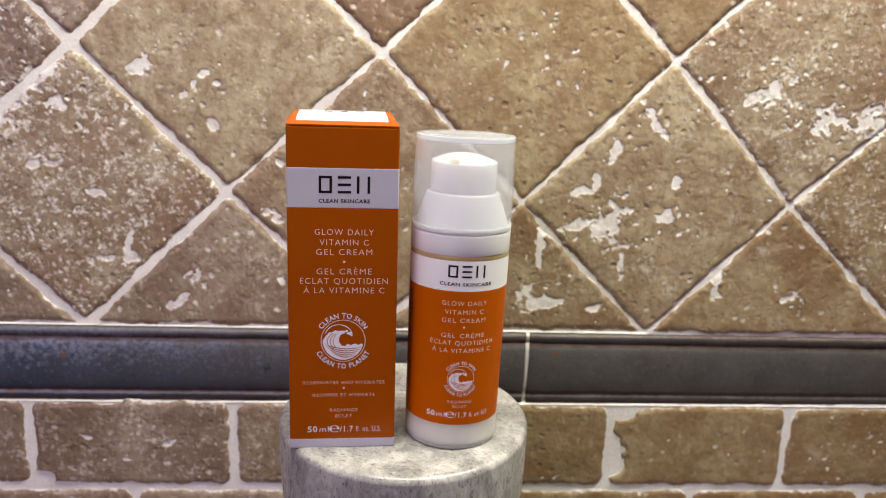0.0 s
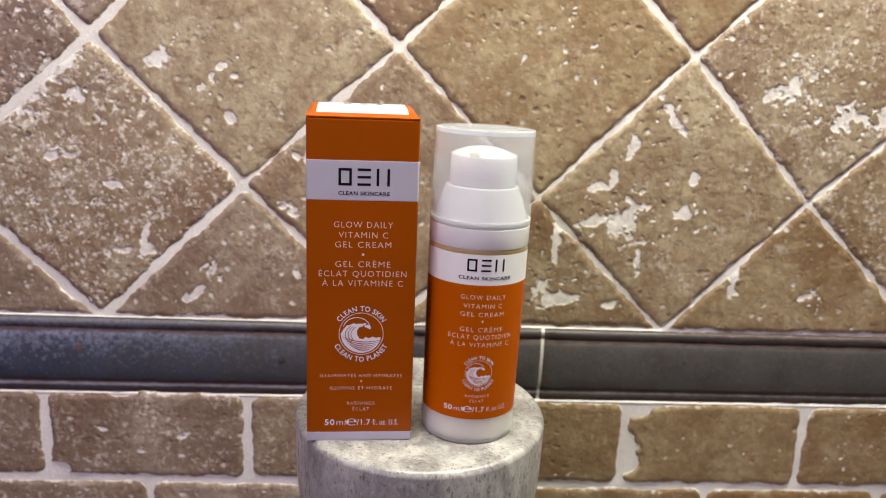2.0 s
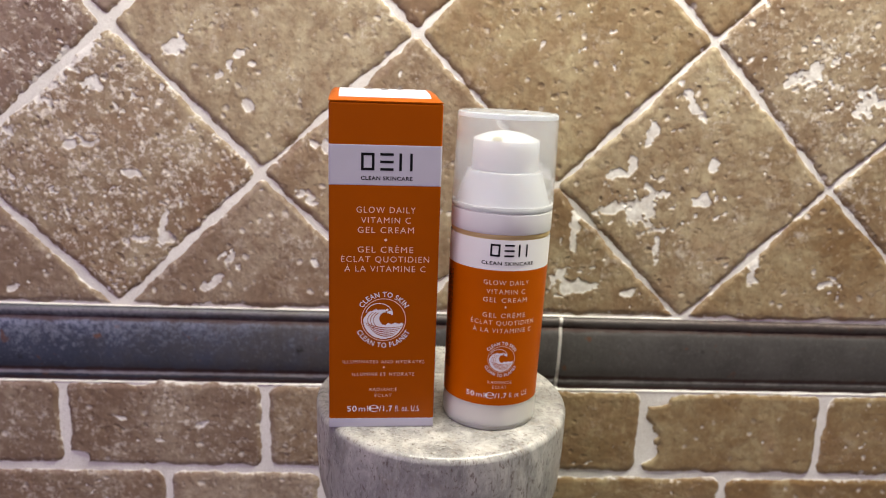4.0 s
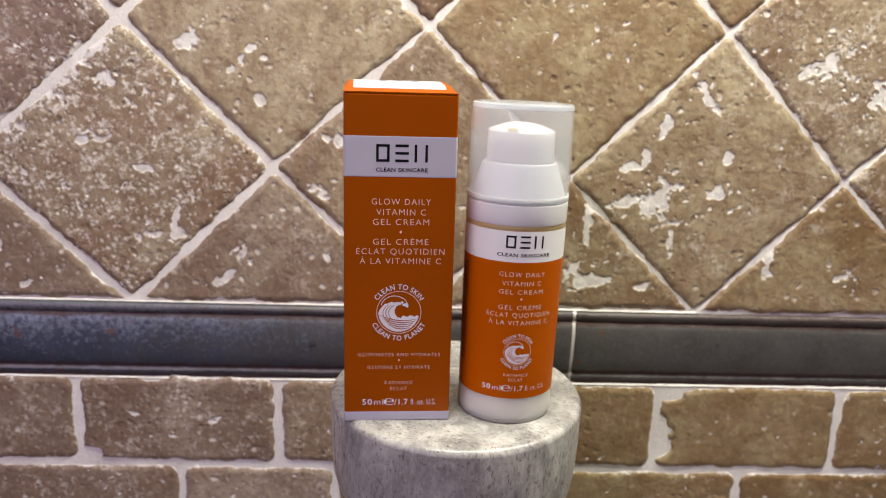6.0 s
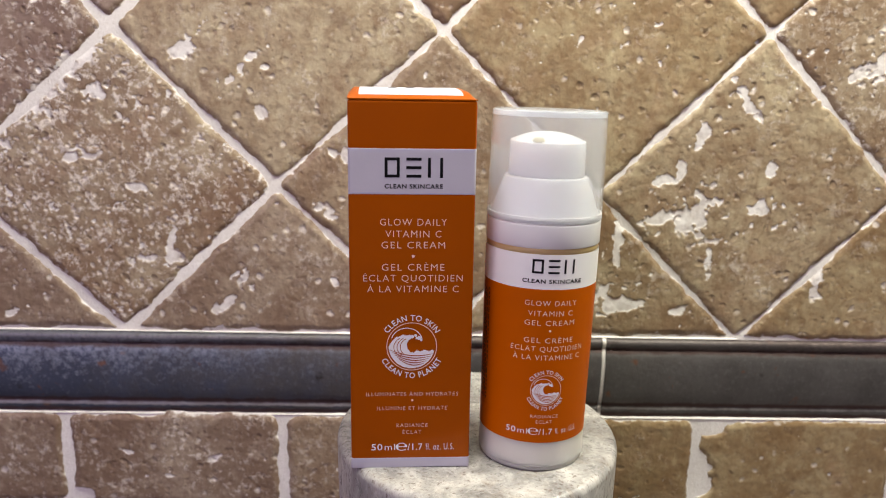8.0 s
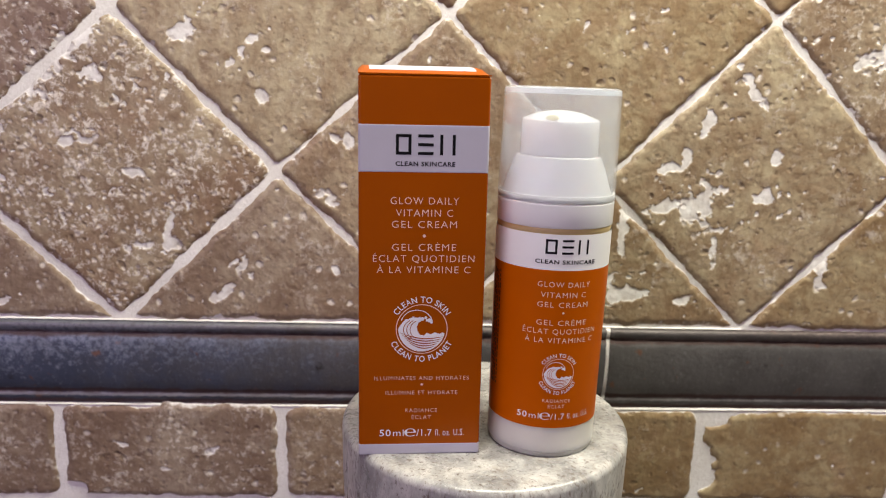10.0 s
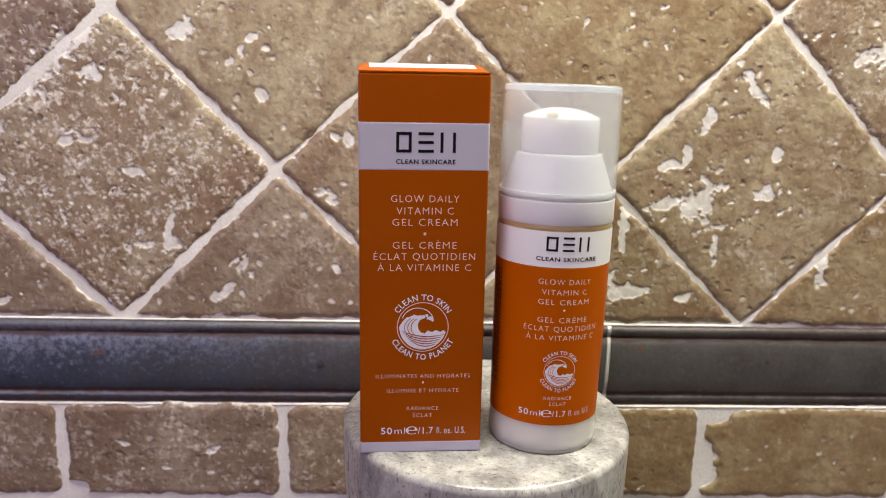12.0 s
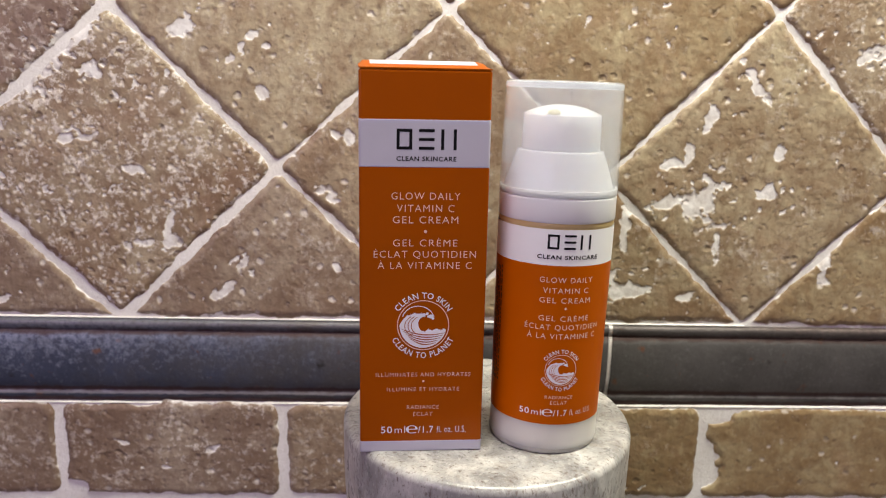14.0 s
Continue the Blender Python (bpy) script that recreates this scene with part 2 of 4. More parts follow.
def card(name, colour, rough=0.5, spec=0.4, varnish=0.0):
    m = Mat(name, rough, 0, spec)
    m.b.inputs["Coat Weight"].default_value = varnish
    m.b.inputs["Coat Roughness"].default_value = 0.18
    co = m.coords()
    fibre = m.noise(co, 900, 3, 0.6)
    broad = m.noise(co, 30, 3)
    dark = tuple(v * 0.9 for v in colour)
    col = m.mix(m.ramp(broad, (0.3, 0.0), (0.7, 1.0)), colour, dark)
    return m.done(col, m.ramp(broad, (0.3, rough - 0.06), (0.7, rough + 0.06)), m.bump(fibre, 0.12, 0.0002))


def plastic(name, colour, rough=0.3, sub=0.0):
    m = Mat(name, rough, 0, 0.5)
    if sub:
        m.b.inputs["Subsurface Weight"].default_value = sub
        m.b.inputs["Subsurface Radius"].default_value = (0.014, 0.013, 0.012)
        m.b.inputs["Subsurface Scale"].default_value = 1.0
    broad = m.noise(m.coords(), 60, 3)
    return m.done(m.mix(broad, colour, tuple(v * 0.95 for v in colour)), m.ramp(broad, (0.3, rough * 0.85), (0.7, rough * 1.15)))


def clear_plastic(name, milkiness):
    m = bpy.data.materials.new(name)
    m.use_nodes = True
    t = m.node_tree
    t.nodes.clear()
    out = t.nodes.new("ShaderNodeOutputMaterial")
    see, milk, gloss = (t.nodes.new("ShaderNodeBsdf" + k) for k in ("Transparent", "Translucent", "Glossy"))
    see.inputs[0].default_value = (0.985, 0.988, 0.99, 1)
    milk.inputs[0].default_value = (0.88, 0.91, 0.96, 1)
    gloss.inputs["Roughness"].default_value = 0.07
    haze, shine, fres = t.nodes.new("ShaderNodeMixShader"), t.nodes.new("ShaderNodeMixShader"), t.nodes.new("ShaderNodeLayerWeight")
    fres.inputs[0].default_value = 0.22
    haze.inputs[0].default_value = milkiness
    t.links.new(see.outputs[0], haze.inputs[1])
    white = t.nodes.new("ShaderNodeBsdfDiffuse")
    white.inputs[0].default_value = (0.86, 0.90, 0.96, 1)
    both = t.nodes.new("ShaderNodeMixShader")
    t.links.new(milk.outputs[0], both.inputs[1])
    t.links.new(white.outputs[0], both.inputs[2])
    t.links.new(both.outputs[0], haze.inputs[2])
    curve = t.nodes.new("ShaderNodeMath")
    curve.operation = "POWER"
    curve.inputs[1].default_value = 2.2
    t.links.new(fres.outputs["Facing"], curve.inputs[0])
    t.links.new(curve.outputs[0], shine.inputs[0])
    t.links.new(haze.outputs[0], shine.inputs[1])
    t.links.new(gloss.outputs[0], shine.inputs[2])
    t.links.new(shine.outputs[0], out.inputs[0])
    return m


def painted(name, colour):
    m = Mat(name, 0.7)
    a, b = m.noise(m.coords(), 6, 4), m.noise(m.coords(), 400, 3)
    return m.done(m.mix(a, colour, tuple(v * 0.93 for v in colour)), None, m.bump(b, 0.1, 0.0005))


TRAVERTINE, GROUT, METAL, GRANITE = travertine(), grout(), cast_metal(), granite()
ORANGE = card("orange_card", (0.375, 0.075, 0.0), 0.42, 0.05, 0.25)
WHITE_CARD = card("white_card", (0.56, 0.545, 0.64), 0.45)
LABEL_ORANGE = card("orange_label", (0.52, 0.101, 0.0), 0.34, 0.08)
LABEL_WHITE = card("white_label", (0.96, 0.955, 0.965), 0.32)
INK_PALE = card("pale_ink", (0.98, 0.68, 0.54), 0.5, 0.2)
INK_CREAM = card("cream_ink", (0.95, 0.76, 0.62), 0.5, 0.2)
INK_WHITE = card("white_ink", (0.92, 0.90, 0.94), 0.5)
INK_BLACK = card("black_ink", (0.008, 0.008, 0.010), 0.5, 0.1)
INK_DARK = card("dark_brown_ink", (0.05, 0.014, 0.005), 0.5)
PLASTIC = plastic("white_plastic", (0.85, 0.85, 0.86), 0.26, 0.7)
GLOSSY = plastic("glossy_white_plastic", (0.97, 0.96, 0.97), 0.12, 0.4)
FROSTED = plastic("frosted_plastic", (0.71, 0.68, 0.63), 0.32, 0.8)
FOOT = plastic("foot_plastic", (0.80, 0.76, 0.64), 0.25, 0.8)
CREAM = plastic("cream_plastic", (0.80, 0.60, 0.26), 0.35, 0.2)
NOZZLE = plastic("pale_yellow_plastic", (0.93, 0.89, 0.58), 0.25, 0.4)
CLEAR, HAZY, MILKY = clear_plastic("clear_plastic", 0.20), clear_plastic("hazy_plastic", 0.34), clear_plastic("milky_plastic", 0.5)
PAINT = painted("wall_paint", (0.40, 0.39, 0.39))
STONE_TOP = painted("counter_stone", (0.16, 0.15, 0.14))
WOOD = painted("wood_floor", (0.22, 0.14, 0.08))


# ---- building helpers ----
def mesh_of(name, bm, material, smooth=None):
    data = bpy.data.meshes.new(name)
    bm.to_mesh(data)
    bm.free()
    data.materials.append(material)
    if smooth is not None:
        data.shade_smooth()
        data.set_sharp_from_angle(angle=radians(smooth))
    return data


def part(name, bm, material, parent, label="", smooth=None):
    data = bm if isinstance(bm, bpy.types.Mesh) else mesh_of(name, bm, material, smooth)
    ob = new(name, data)
    ob.parent = parent
    return tagged(ob, label)


def thing(name, at, label, category):
    ob = new(name)
    ob.empty_display_size = 0.02
    ob.location = at
    return tagged(ob, label, category)


def slab(x0, x1, y0, y1, z0, z1, bevel=0.0, seg=2):
    bm = bmesh.new()
    bmesh.ops.create_cube(bm, size=1)
    for v in bm.verts:
        v.co = ((x0 + x1) / 2 + v.co.x * (x1 - x0), (y0 + y1) / 2 + v.co.y * (y1 - y0), (z0 + z1) / 2 + v.co.z * (z1 - z0))
    if bevel:
        bmesh.ops.bevel(bm, geom=bm.edges[:], offset=bevel, segments=seg, profile=0.5, affect="EDGES")
    return bm


def turned(profile, steps=96, closed=False):
    """A body of revolution about z from (radius, height) pairs."""
    bm = bmesh.new()
    rings = []
    for r, z in profile:
        if r < 1e-6:
            rings.append([bm.verts.new((0, 0, z))])
        else:
            rings.append([bm.verts.new((r * math.cos(a), r * math.sin(a), z)) for a in (math.tau * k / steps for k in range(steps))])
    pairs = list(zip(rings, rings[1:])) + ([(rings[-1], rings[0])] if closed else [])
    for a, b in pairs:
        for k in range(steps):
            j = (k + 1) % steps
            if len(a) == 1 and len(b) > 1:
                bm.faces.new((a[0], b[k], b[j]))
            elif len(b) == 1 and len(a) > 1:
                bm.faces.new((a[k], b[0], a[j]))
            elif len(a) > 1:
                bm.faces.new((a[k], a[j], b[j], b[k]))
    bmesh.ops.recalc_face_normals(bm, faces=bm.faces[:])
    return bm


def arc(cr, cz, rad, a0, a1, n=6):
    return [(cr + rad * math.cos(radians(a0 + (a1 - a0) * k / n)), cz + rad * math.sin(radians(a0 + (a1 - a0) * k / n))) for k in range(n + 1)]


def smooth_step(a, b, v):
    s = np.clip((v - a) / (b - a), 0, 1)
    return s * s * (3 - 2 * s)


def lattice_noise(x, z, seed):
    """Smooth value noise in -1..1 on arrays."""
    xi, zi = np.floor(x).astype(np.int64), np.floor(z).astype(np.int64)
    fx, fz = x - xi, z - zi
    fx, fz = fx * fx * (3 - 2 * fx), fz * fz * (3 - 2 * fz)

    def h(i, j):
        n = (i * 374761393 + j * 668265263 + seed * 974711) & 0x7FFFFFFF
        n = ((n ^ (n >> 13)) * 1274126177) & 0x7FFFFFFF
        return ((n ^ (n >> 16)) & 0xFFFF) / 32767.5 - 1

    return (h(xi, zi) * (1 - fx) + h(xi + 1, zi) * fx) * (1 - fz) + (h(xi, zi + 1) * (1 - fx) + h(xi + 1, zi + 1) * fx) * fz


def fbm(x, z, size, seed, octaves=4):
    total, amp = 0, 0.5
    for k in range(octaves):
        c, s = math.cos(0.6 + 1.1 * k), math.sin(0.6 + 1.1 * k)
        total = total + amp * lattice_noise((c * x + s * z) / size * 2**k + 17 * k, (c * z - s * x) / size * 2**k, seed + k)
        amp *= 0.5
    return total


# ---- setting: the room ----
COUNTER = -0.045
X0, X1, Y0, FLOOR, TOP = -1.9, 1.5, -1.40, -0.945, 1.55
TILED = (-0.62, 0.70, -0.043, 0.545)
wall_north = new("wall_north", mesh_of("wall_north", slab(TILED[0], TILED[1], 0.0014, 0.12, COUNTER, TILED[3]), GROUT))
tagged(wall_north, "pale sanded grout bed of the travertine tiled wall", "wall", kind="structure")
for n, (a, b, c, d) in enumerate(((X0, TILED[0], FLOOR, TOP), (TILED[1], X1, FLOOR, TOP), (TILED[0], TILED[1], TILED[3], TOP), (TILED[0], TILED[1], FLOOR, COUNTER))):
    tagged(new("wall_north_plaster", mesh_of("wall_north_plaster", slab(a, b, 0.0, 0.12, c, d), PAINT)), "plain painted plaster wall round the tiles", "wall", kind="structure")
for name, box in (("wall_west", (X0 - 0.1, X0, Y0 - 0.1, 0.12, FLOOR, TOP)), ("wall_east", (X1, X1 + 0.1, Y0 - 0.1, 0.12, FLOOR, TOP)),
                  ("wall_south_a", (X0, -1.40, Y0 - 0.1, Y0, FLOOR, TOP)), ("wall_south_b", (-0.40, X1, Y0 - 0.1, Y0, FLOOR, TOP)),
                  ("wall_south_c", (-1.40, -0.40, Y0 - 0.1, Y0, FLOOR, 0.10)), ("wall_south_d", (-1.40, -0.40, Y0 - 0.1, Y0, 1.10, TOP))):
    tagged(new(name, mesh_of(name, slab(*box), PAINT)), "plain painted plaster wall", "wall", kind="structure")
tagged(new("floor", mesh_of("floor", slab(X0 - 0.1, X1 + 0.1, Y0 - 0.1, 0.12, FLOOR - 0.1, FLOOR), WOOD)), "plain brown floor", "floor", kind="structure")
tagged(new("ceiling", mesh_of("ceiling", slab(X0 - 0.1, X1 + 0.1, Y0 - 0.1, 0.12, TOP, TOP + 0.1), PAINT)), "plain painted ceiling", "ceiling", kind="structure")
tagged(new("counter", mesh_of("counter", slab(X0 + 0.01, X1 - 0.01, -0.32, -0.003, COUNTER - 0.03, COUNTER, 0.003), STONE_TOP)), "plain stone counter below the tiled wall", "counter", kind="structure")

# ---- the box on the pedestal ----
PED_TOP = 0.0774


def pedestal():
    h = PED_TOP - COUNTER
    stone = thing("pedestal", (0.0141, -0.0822, COUNTER), "round polished speckled pale granite pedestal with a rounded underside", "pedestal")
    body = [(0, h - 0.0560), (0.0345, h - 0.0560), (0.0390, h - 0.0545), (0.0430, h - 0.0522), (0.0468, h - 0.0488), (0.0496, h - 0.0450), (0.0516, h - 0.0405), (0.0530, h - 0.0350), (0.0536, h - 0.0285), (0.0540, h - 0.020)]
    body += arc(0.0513, h - 0.0030, 0.0030, 0, 90, 6)
    body += [(0.045, h), (0.03, h), (0, h)]
    foot = [(0, 0), (0.030, 0), *arc(0.030, 0.003, 0.003, -90, 0), (0.0325, h - 0.0580), (0.0338, h - 0.0562), (0, h - 0.0562)]
    for name, prof in (("body", body), ("foot", foot)):
        bm = turned(prof, 128)
        for v in bm.verts:
            v.co.y *= 1.09
        part(name, bm, GRANITE, stone, smooth=40)
    return stone


pedestal()


def ink_text(text, width, height, weight=-0.006, spacing=1.12):
    """A line of lettering in the xz plane, centred on x = 0 with its foot at z = 0, as (vertices, faces)."""
    curve = bpy.data.curves.new("lettering", "FONT")
    curve.body, curve.align_x, curve.resolution_u = text, "CENTER", 3
    curve.space_character = spacing
    curve.offset = weight
    ob = new("lettering", curve)
    bpy.context.view_layer.update()
    data = bpy.data.meshes.new_from_object(ob.evaluated_get(bpy.context.evaluated_depsgraph_get()))
    co = np.zeros(len(data.vertices) * 3)
    data.vertices.foreach_get("co", co)
    co = co.reshape(-1, 3)
    faces = [tuple(p.vertices) for p in data.polygons]
    bpy.data.objects.remove(ob)
    bpy.data.curves.remove(curve)
    bpy.data.meshes.remove(data)
    flat = co[:, :2].copy()
    flat[:, 0] -= (flat[:, 0].max() + flat[:, 0].min()) / 2
    flat[:, 0] *= width / (np.ptp(flat[:, 0]))
    flat[:, 1] *= height / CAP
    return flat, faces


CAP = 0.70


def contents_line(width, height):
    """The fill quantity: bold figures, the large estimated sign and the rest."""
    sign = ink_text("\u212e", width * 0.140, height, 0.0)
    sign[0][:, 1] = (sign[0][:, 1] - sign[0][:, 1].min()) / np.ptp(sign[0][:, 1]) * height * 1.22 - height * 0.10
    at = lambda piece, x: (piece[0] + np.array((x * width, 0.0)), piece[1])
    return merged(at(ink_text("50", width * 0.132, height, 0.010), -0.434), at(ink_text("ml", width * 0.125, height, -0.006), -0.277), at(sign, -0.138),
                  at(ink_text("/1.7", width * 0.180, height, 0.004), 0.026), at(ink_text("fl. oz. U.S.", width * 0.345, height, -0.006), 0.328))


def printed(name, flat, faces, place, material, parent, label=""):
    data = bpy.data.meshes.new(name)
    data.from_pydata([place(float(a), float(b)) for a, b in flat], [], faces)
    data.materials.append(material)
    return part(name, data, material, parent, label)


def ring_text(text, radius, height, middle, spread, inward=False):
    """Lettering along a circle; middle and spread in degrees, counter-clockwise from +x."""
    flat, faces = ink_text(text, radians(spread) * (radius + height / 2 * (-1 if inward else 1)), height, 0.012)
    out = []
    for a, b in flat:
        turn = a / (radius + height / 2 * (-1 if inward else 1))
        ang = radians(middle) + (turn if inward else -turn)
        rr = radius + (-b if inward else b)
        out.append((rr * math.cos(ang), rr * math.sin(ang)))
    return np.array(out), faces


def strip(points, half):
    """A ribbon along flat points."""
    flat, faces = [], []
    for k, (a, b) in enumerate(points):
        p, q = points[max(k - 1, 0)], points[min(k + 1, len(points) - 1)]
        dx, dz = q[0] - p[0], q[1] - p[1]
        n = math.hypot(dx, dz) or 1
        w = half[k] if isinstance(half, (list, tuple)) else half
        flat += [(a - dz / n * w, b + dx / n * w), (a + dz / n * w, b - dx / n * w)]
        if k:
            i = 2 * k
            faces.append((i - 2, i - 1, i + 1, i))
    return np.array(flat), faces


def bar(x0, x1, z0, z1, n=8):
    flat = [(x0 + (x1 - x0) * k / n, z) for k in range(n + 1) for z in (z0, z1)]
    return np.array(flat), [(2 * k, 2 * k + 2, 2 * k + 3, 2 * k + 1) for k in range(n)]


def merged(*pieces):
    flat, faces = [], []
    for f, g in pieces:
        faces += [tuple(i + len(flat) for i in face) for face in g]
        flat += [tuple(p) for p in f]
    return np.array(flat), faces


def filled(outline, rows=44, n=8):
    """A flat shape inside an outline, as narrow bars that can follow a curved surface."""
    lo, hi = min(p[1] for p in outline), max(p[1] for p in outline)
    pieces, step = [], (hi - lo) / rows
    for k in range(rows):
        z = lo + (k + 0.5) * step
        cuts = sorted(p[0] + (z - p[1]) / (q[1] - p[1]) * (q[0] - p[0]) for p, q in zip(outline, outline[1:] + outline[:1]) if (p[1] > z) != (q[1] > z))
        pieces += [bar(a, b, z - step / 2, z + step / 2, n) for a, b in zip(cuts[::2], cuts[1::2])]
    return merged(*pieces)


def emblem(r):
    """A round badge: a ring, a plain breaking wave, and the dark lines in it."""
    ring = strip([(r * math.cos(math.tau * k / 64), r * math.sin(math.tau * k / 64)) for k in range(65)], r * 0.016)
    sea = [(0.92 * math.cos(radians(a)), 0.92 * math.sin(radians(a))) for a in range(188, 349, 8)]
    swell = [(0.82, -0.13), (0.70, -0.20), (0.52, -0.13), (0.36, -0.21), (0.20, -0.15), (0.08, -0.26)]
    curl = [(-0.07, -0.22), (-0.17, -0.08), (-0.20, 0.10), (-0.13, 0.27), (0.06, 0.40), (-0.08, 0.50), (-0.22, 0.46), (-0.34, 0.51), (-0.52, 0.42), (-0.62, 0.42), (-0.76, 0.27), (-0.88, 0.10), (-0.93, -0.02)]
    wave = filled([(a * r, b * r) for a, b in sea + swell + curl])
    rim = strip([(r * (-0.20 + 0.62 * math.cos(radians(a))), r * (0.22 + 0.56 * math.sin(radians(a)))) for a in range(10, 172, 6)], r * 0.016)
    drops = merged(*((np.array(f) + np.array((x * r, z * r)), g) for (f, g), x, z in ((dot(0.075 * r), 0.02, 0.42), (dot(0.06 * r), 0.15, 0.47), (dot(0.085 * r), 0.30, 0.36), (dot(0.05 * r), 0.38, 0.28), (dot(0.05 * r), 0.20, 0.36))))
    lines = []
    for k in range(5):
        z, lim = -0.30 - 0.10 * k, 0.86 - 0.09 * k
        pts = [((-lim + 2 * lim * j / 18) * r, (z + 0.16 * (1 - j / 18) ** 2 - 0.12 * math.sin(math.pi * j / 18)) * r) for j in range(19)]
        lines.append(strip(pts, [r * 0.016 * (0.3 + math.sin(math.pi * (j + 1) / 20)) for j in range(19)]))
    for k in range(3):
        turn = [(r * (-0.02 + (0.44 + 0.13 * k) * math.cos(radians(a))), r * (-0.02 + (0.40 + 0.05 * k) * math.sin(radians(a)))) for a in range(118 + 6 * k, 236, 8)]
        lines.append(strip(turn, r * 0.013))
    return [("emblem_ring", ring), ("emblem_wave", wave), ("emblem_arc", rim), ("emblem_drops", drops)] + [("emblem_line", f) for f in lines]


def logo(width, height):
    """The maker's mark as three plain dark shapes: a hollow square, a stack of bars and a pair of posts."""
    w, s = width * 0.26, height * 0.15
    x = -width / 2
    one = merged(bar(x, x + s, 0, height), bar(x + w - s, x + w, 0, height), bar(x + s, x + w - s, 0, s), bar(x + s, x + w - s, height - s, height))
    two = merged(*(bar(-w / 2, w / 2, z, z + s) for z in (0, height / 2 - s / 2, height - s)))
    x = width / 2 - w
    three = merged(bar(x, x + s, 0, height), bar(x + w - s, x + w, 0, height))
    return one, two, three


def dot(r):
    return np.array([(r * math.cos(math.tau * k / 12), r * math.sin(math.tau * k / 12)) for k in range(12)]), [tuple(range(12))]


def carton():
    x0, x1, yf, depth, h = -0.0326, 0.0084, -0.1160, 0.0375, 0.1263
    box = thing("carton", ((x0 + x1) / 2, yf + depth / 2, PED_TOP), "closed orange cardboard carton with a white printed band", "box")
    box.location.z += 0.0002
    box.rotation_euler = (radians(0.55), radians(-0.43), radians(1.38))
    w, d = (x1 - x0) / 2, depth / 2
    # four walls with a fold line, open at the top under the lid
    def racked(bm):
        for v in bm.verts:
            if v.co.x < 0:
                v.co.x -= 0.0012 * (v.co.y + d) / (2 * d)
                if v.co.z < 0.001 and v.co.y < 0:
                    v.co.z -= 0.0003
        return bm

    part("body", racked(slab(-w, w, -d, d, 0, h, 0.0008, 4)), ORANGE, box, "orange printed cardboard")
    e = 0.00005
    part("white_band", racked(slab(-w - e, w + e, -d - e, d + e, 0.0959, 0.1117, 0.0008, 4)), WHITE_CARD, box, "white printed band")
    part("white_foot", racked(slab(-w - e, w + e, -d - e, d + e, 0.00002, 0.0041, 0.0006, 4)), WHITE_CARD, box, "white printed strip along the foot")

    def lid_height(a, b):
        """a across in -1..1, b from front 0 to back 1"""
        rise = 0.0020 * (1 - (1 - min(b / 0.45, 1)) ** 2) + 0.0010 * b
        droop = 1 - max(0.0, (a - 0.86) / 0.14) ** 2.4 - 0.5 * max(0.0, (-a - 0.95) / 0.05) ** 2
        return h + 0.0001 + rise * droop

    def across(a, b):
        return w * a - 0.0014 * b * (1 - a) / 2 - 0.0004 * b * (1 + a) / 2

    def lid(a0, a1, b0, b1, lift, thick, na=28, nb=14):
        bm = bmesh.new()
        rows = [[[bm.verts.new((across(a0 + (a1 - a0) * i / na, b0 + (b1 - b0) * j / nb), -d + 2 * d * (b0 + (b1 - b0) * j / nb),
                                lid_height(a0 + (a1 - a0) * i / na, b0 + (b1 - b0) * j / nb) + lift - s * thick)) for i in range(na + 1)] for j in range(nb + 1)] for s in (0, 1)]
        for j in range(nb):
            for i in range(na):
                bm.faces.new((rows[0][j][i], rows[0][j][i + 1], rows[0][j + 1][i + 1], rows[0][j + 1][i]))
                bm.faces.new((rows[1][j][i], rows[1][j + 1][i], rows[1][j + 1][i + 1], rows[1][j][i + 1]))
        for j in range(nb):
            for i, s in ((0, 1), (na, 0)):
                q = (rows[0][j][i], rows[0][j + 1][i], rows[1][j + 1][i], rows[1][j][i])
                bm.faces.new(q if s == 0 else q[::-1])
        for i in range(na):
            for j, s in ((0, 0), (nb, 1)):
                q = (rows[0][j][i], rows[1][j][i], rows[1][j][i + 1], rows[0][j][i + 1])
                bm.faces.new(q if s == 0 else q[::-1])
        bmesh.ops.recalc_face_normals(bm, faces=bm.faces[:])
        return bm

    top = part("lid", lid(-1, 1, 0.0, 1.0, 0.0003, 0.0004), ORANGE, box, "bowed orange tuck-in lid", 50)
    part("lid_label", lid(-0.83, 0.80, 0.12, 0.985, 0.00036, 0.00004), WHITE_CARD, top, "white printed panel", 50)
    for k in (-1, 0, 1):
        f, g = bar(-0.0015, 0.0015, -0.0017, 0.0017, 2)
        printed("mark", f, g, lambda a, b, k=k: (a + k * 0.0062 - 0.0004, d * 0.70 + b, lid_height((a + k * 0.0062) / w, (d * 0.70 + b + d) / (2 * d)) + 0.00045), INK_BLACK, top)
    # the inner dust flaps under the lid
    part("flap", slab(-w + 0.0075, w - 0.0075, d - 0.0006, d - 0.0001, h, h + 0.0027), ORANGE, box)

    mid = 0.0005
    front = lambda a, b: (a, -d - 0.00009, b)
    base = lambda z: z - PED_TOP

    def line(text, width, height, z, ink=INK_PALE, off=0.0):
        f, g = ink_text(text, width, height, *((0.026, 1.12) if ink == INK_BLACK else (-0.010, 1.20)))
        printed("lettering", f + np.array((mid + off, base(z) - height / 2)), g, front, ink, box)

    for f, g in logo(0.0187, 0.0064):
        printed("maker_mark", f + np.array((mid, base(0.1793))), g, front, INK_BLACK, box, "black printed shape")
    line("CLEAN SKINCARE", 0.0188, 0.0014, 0.1765, INK_BLACK)
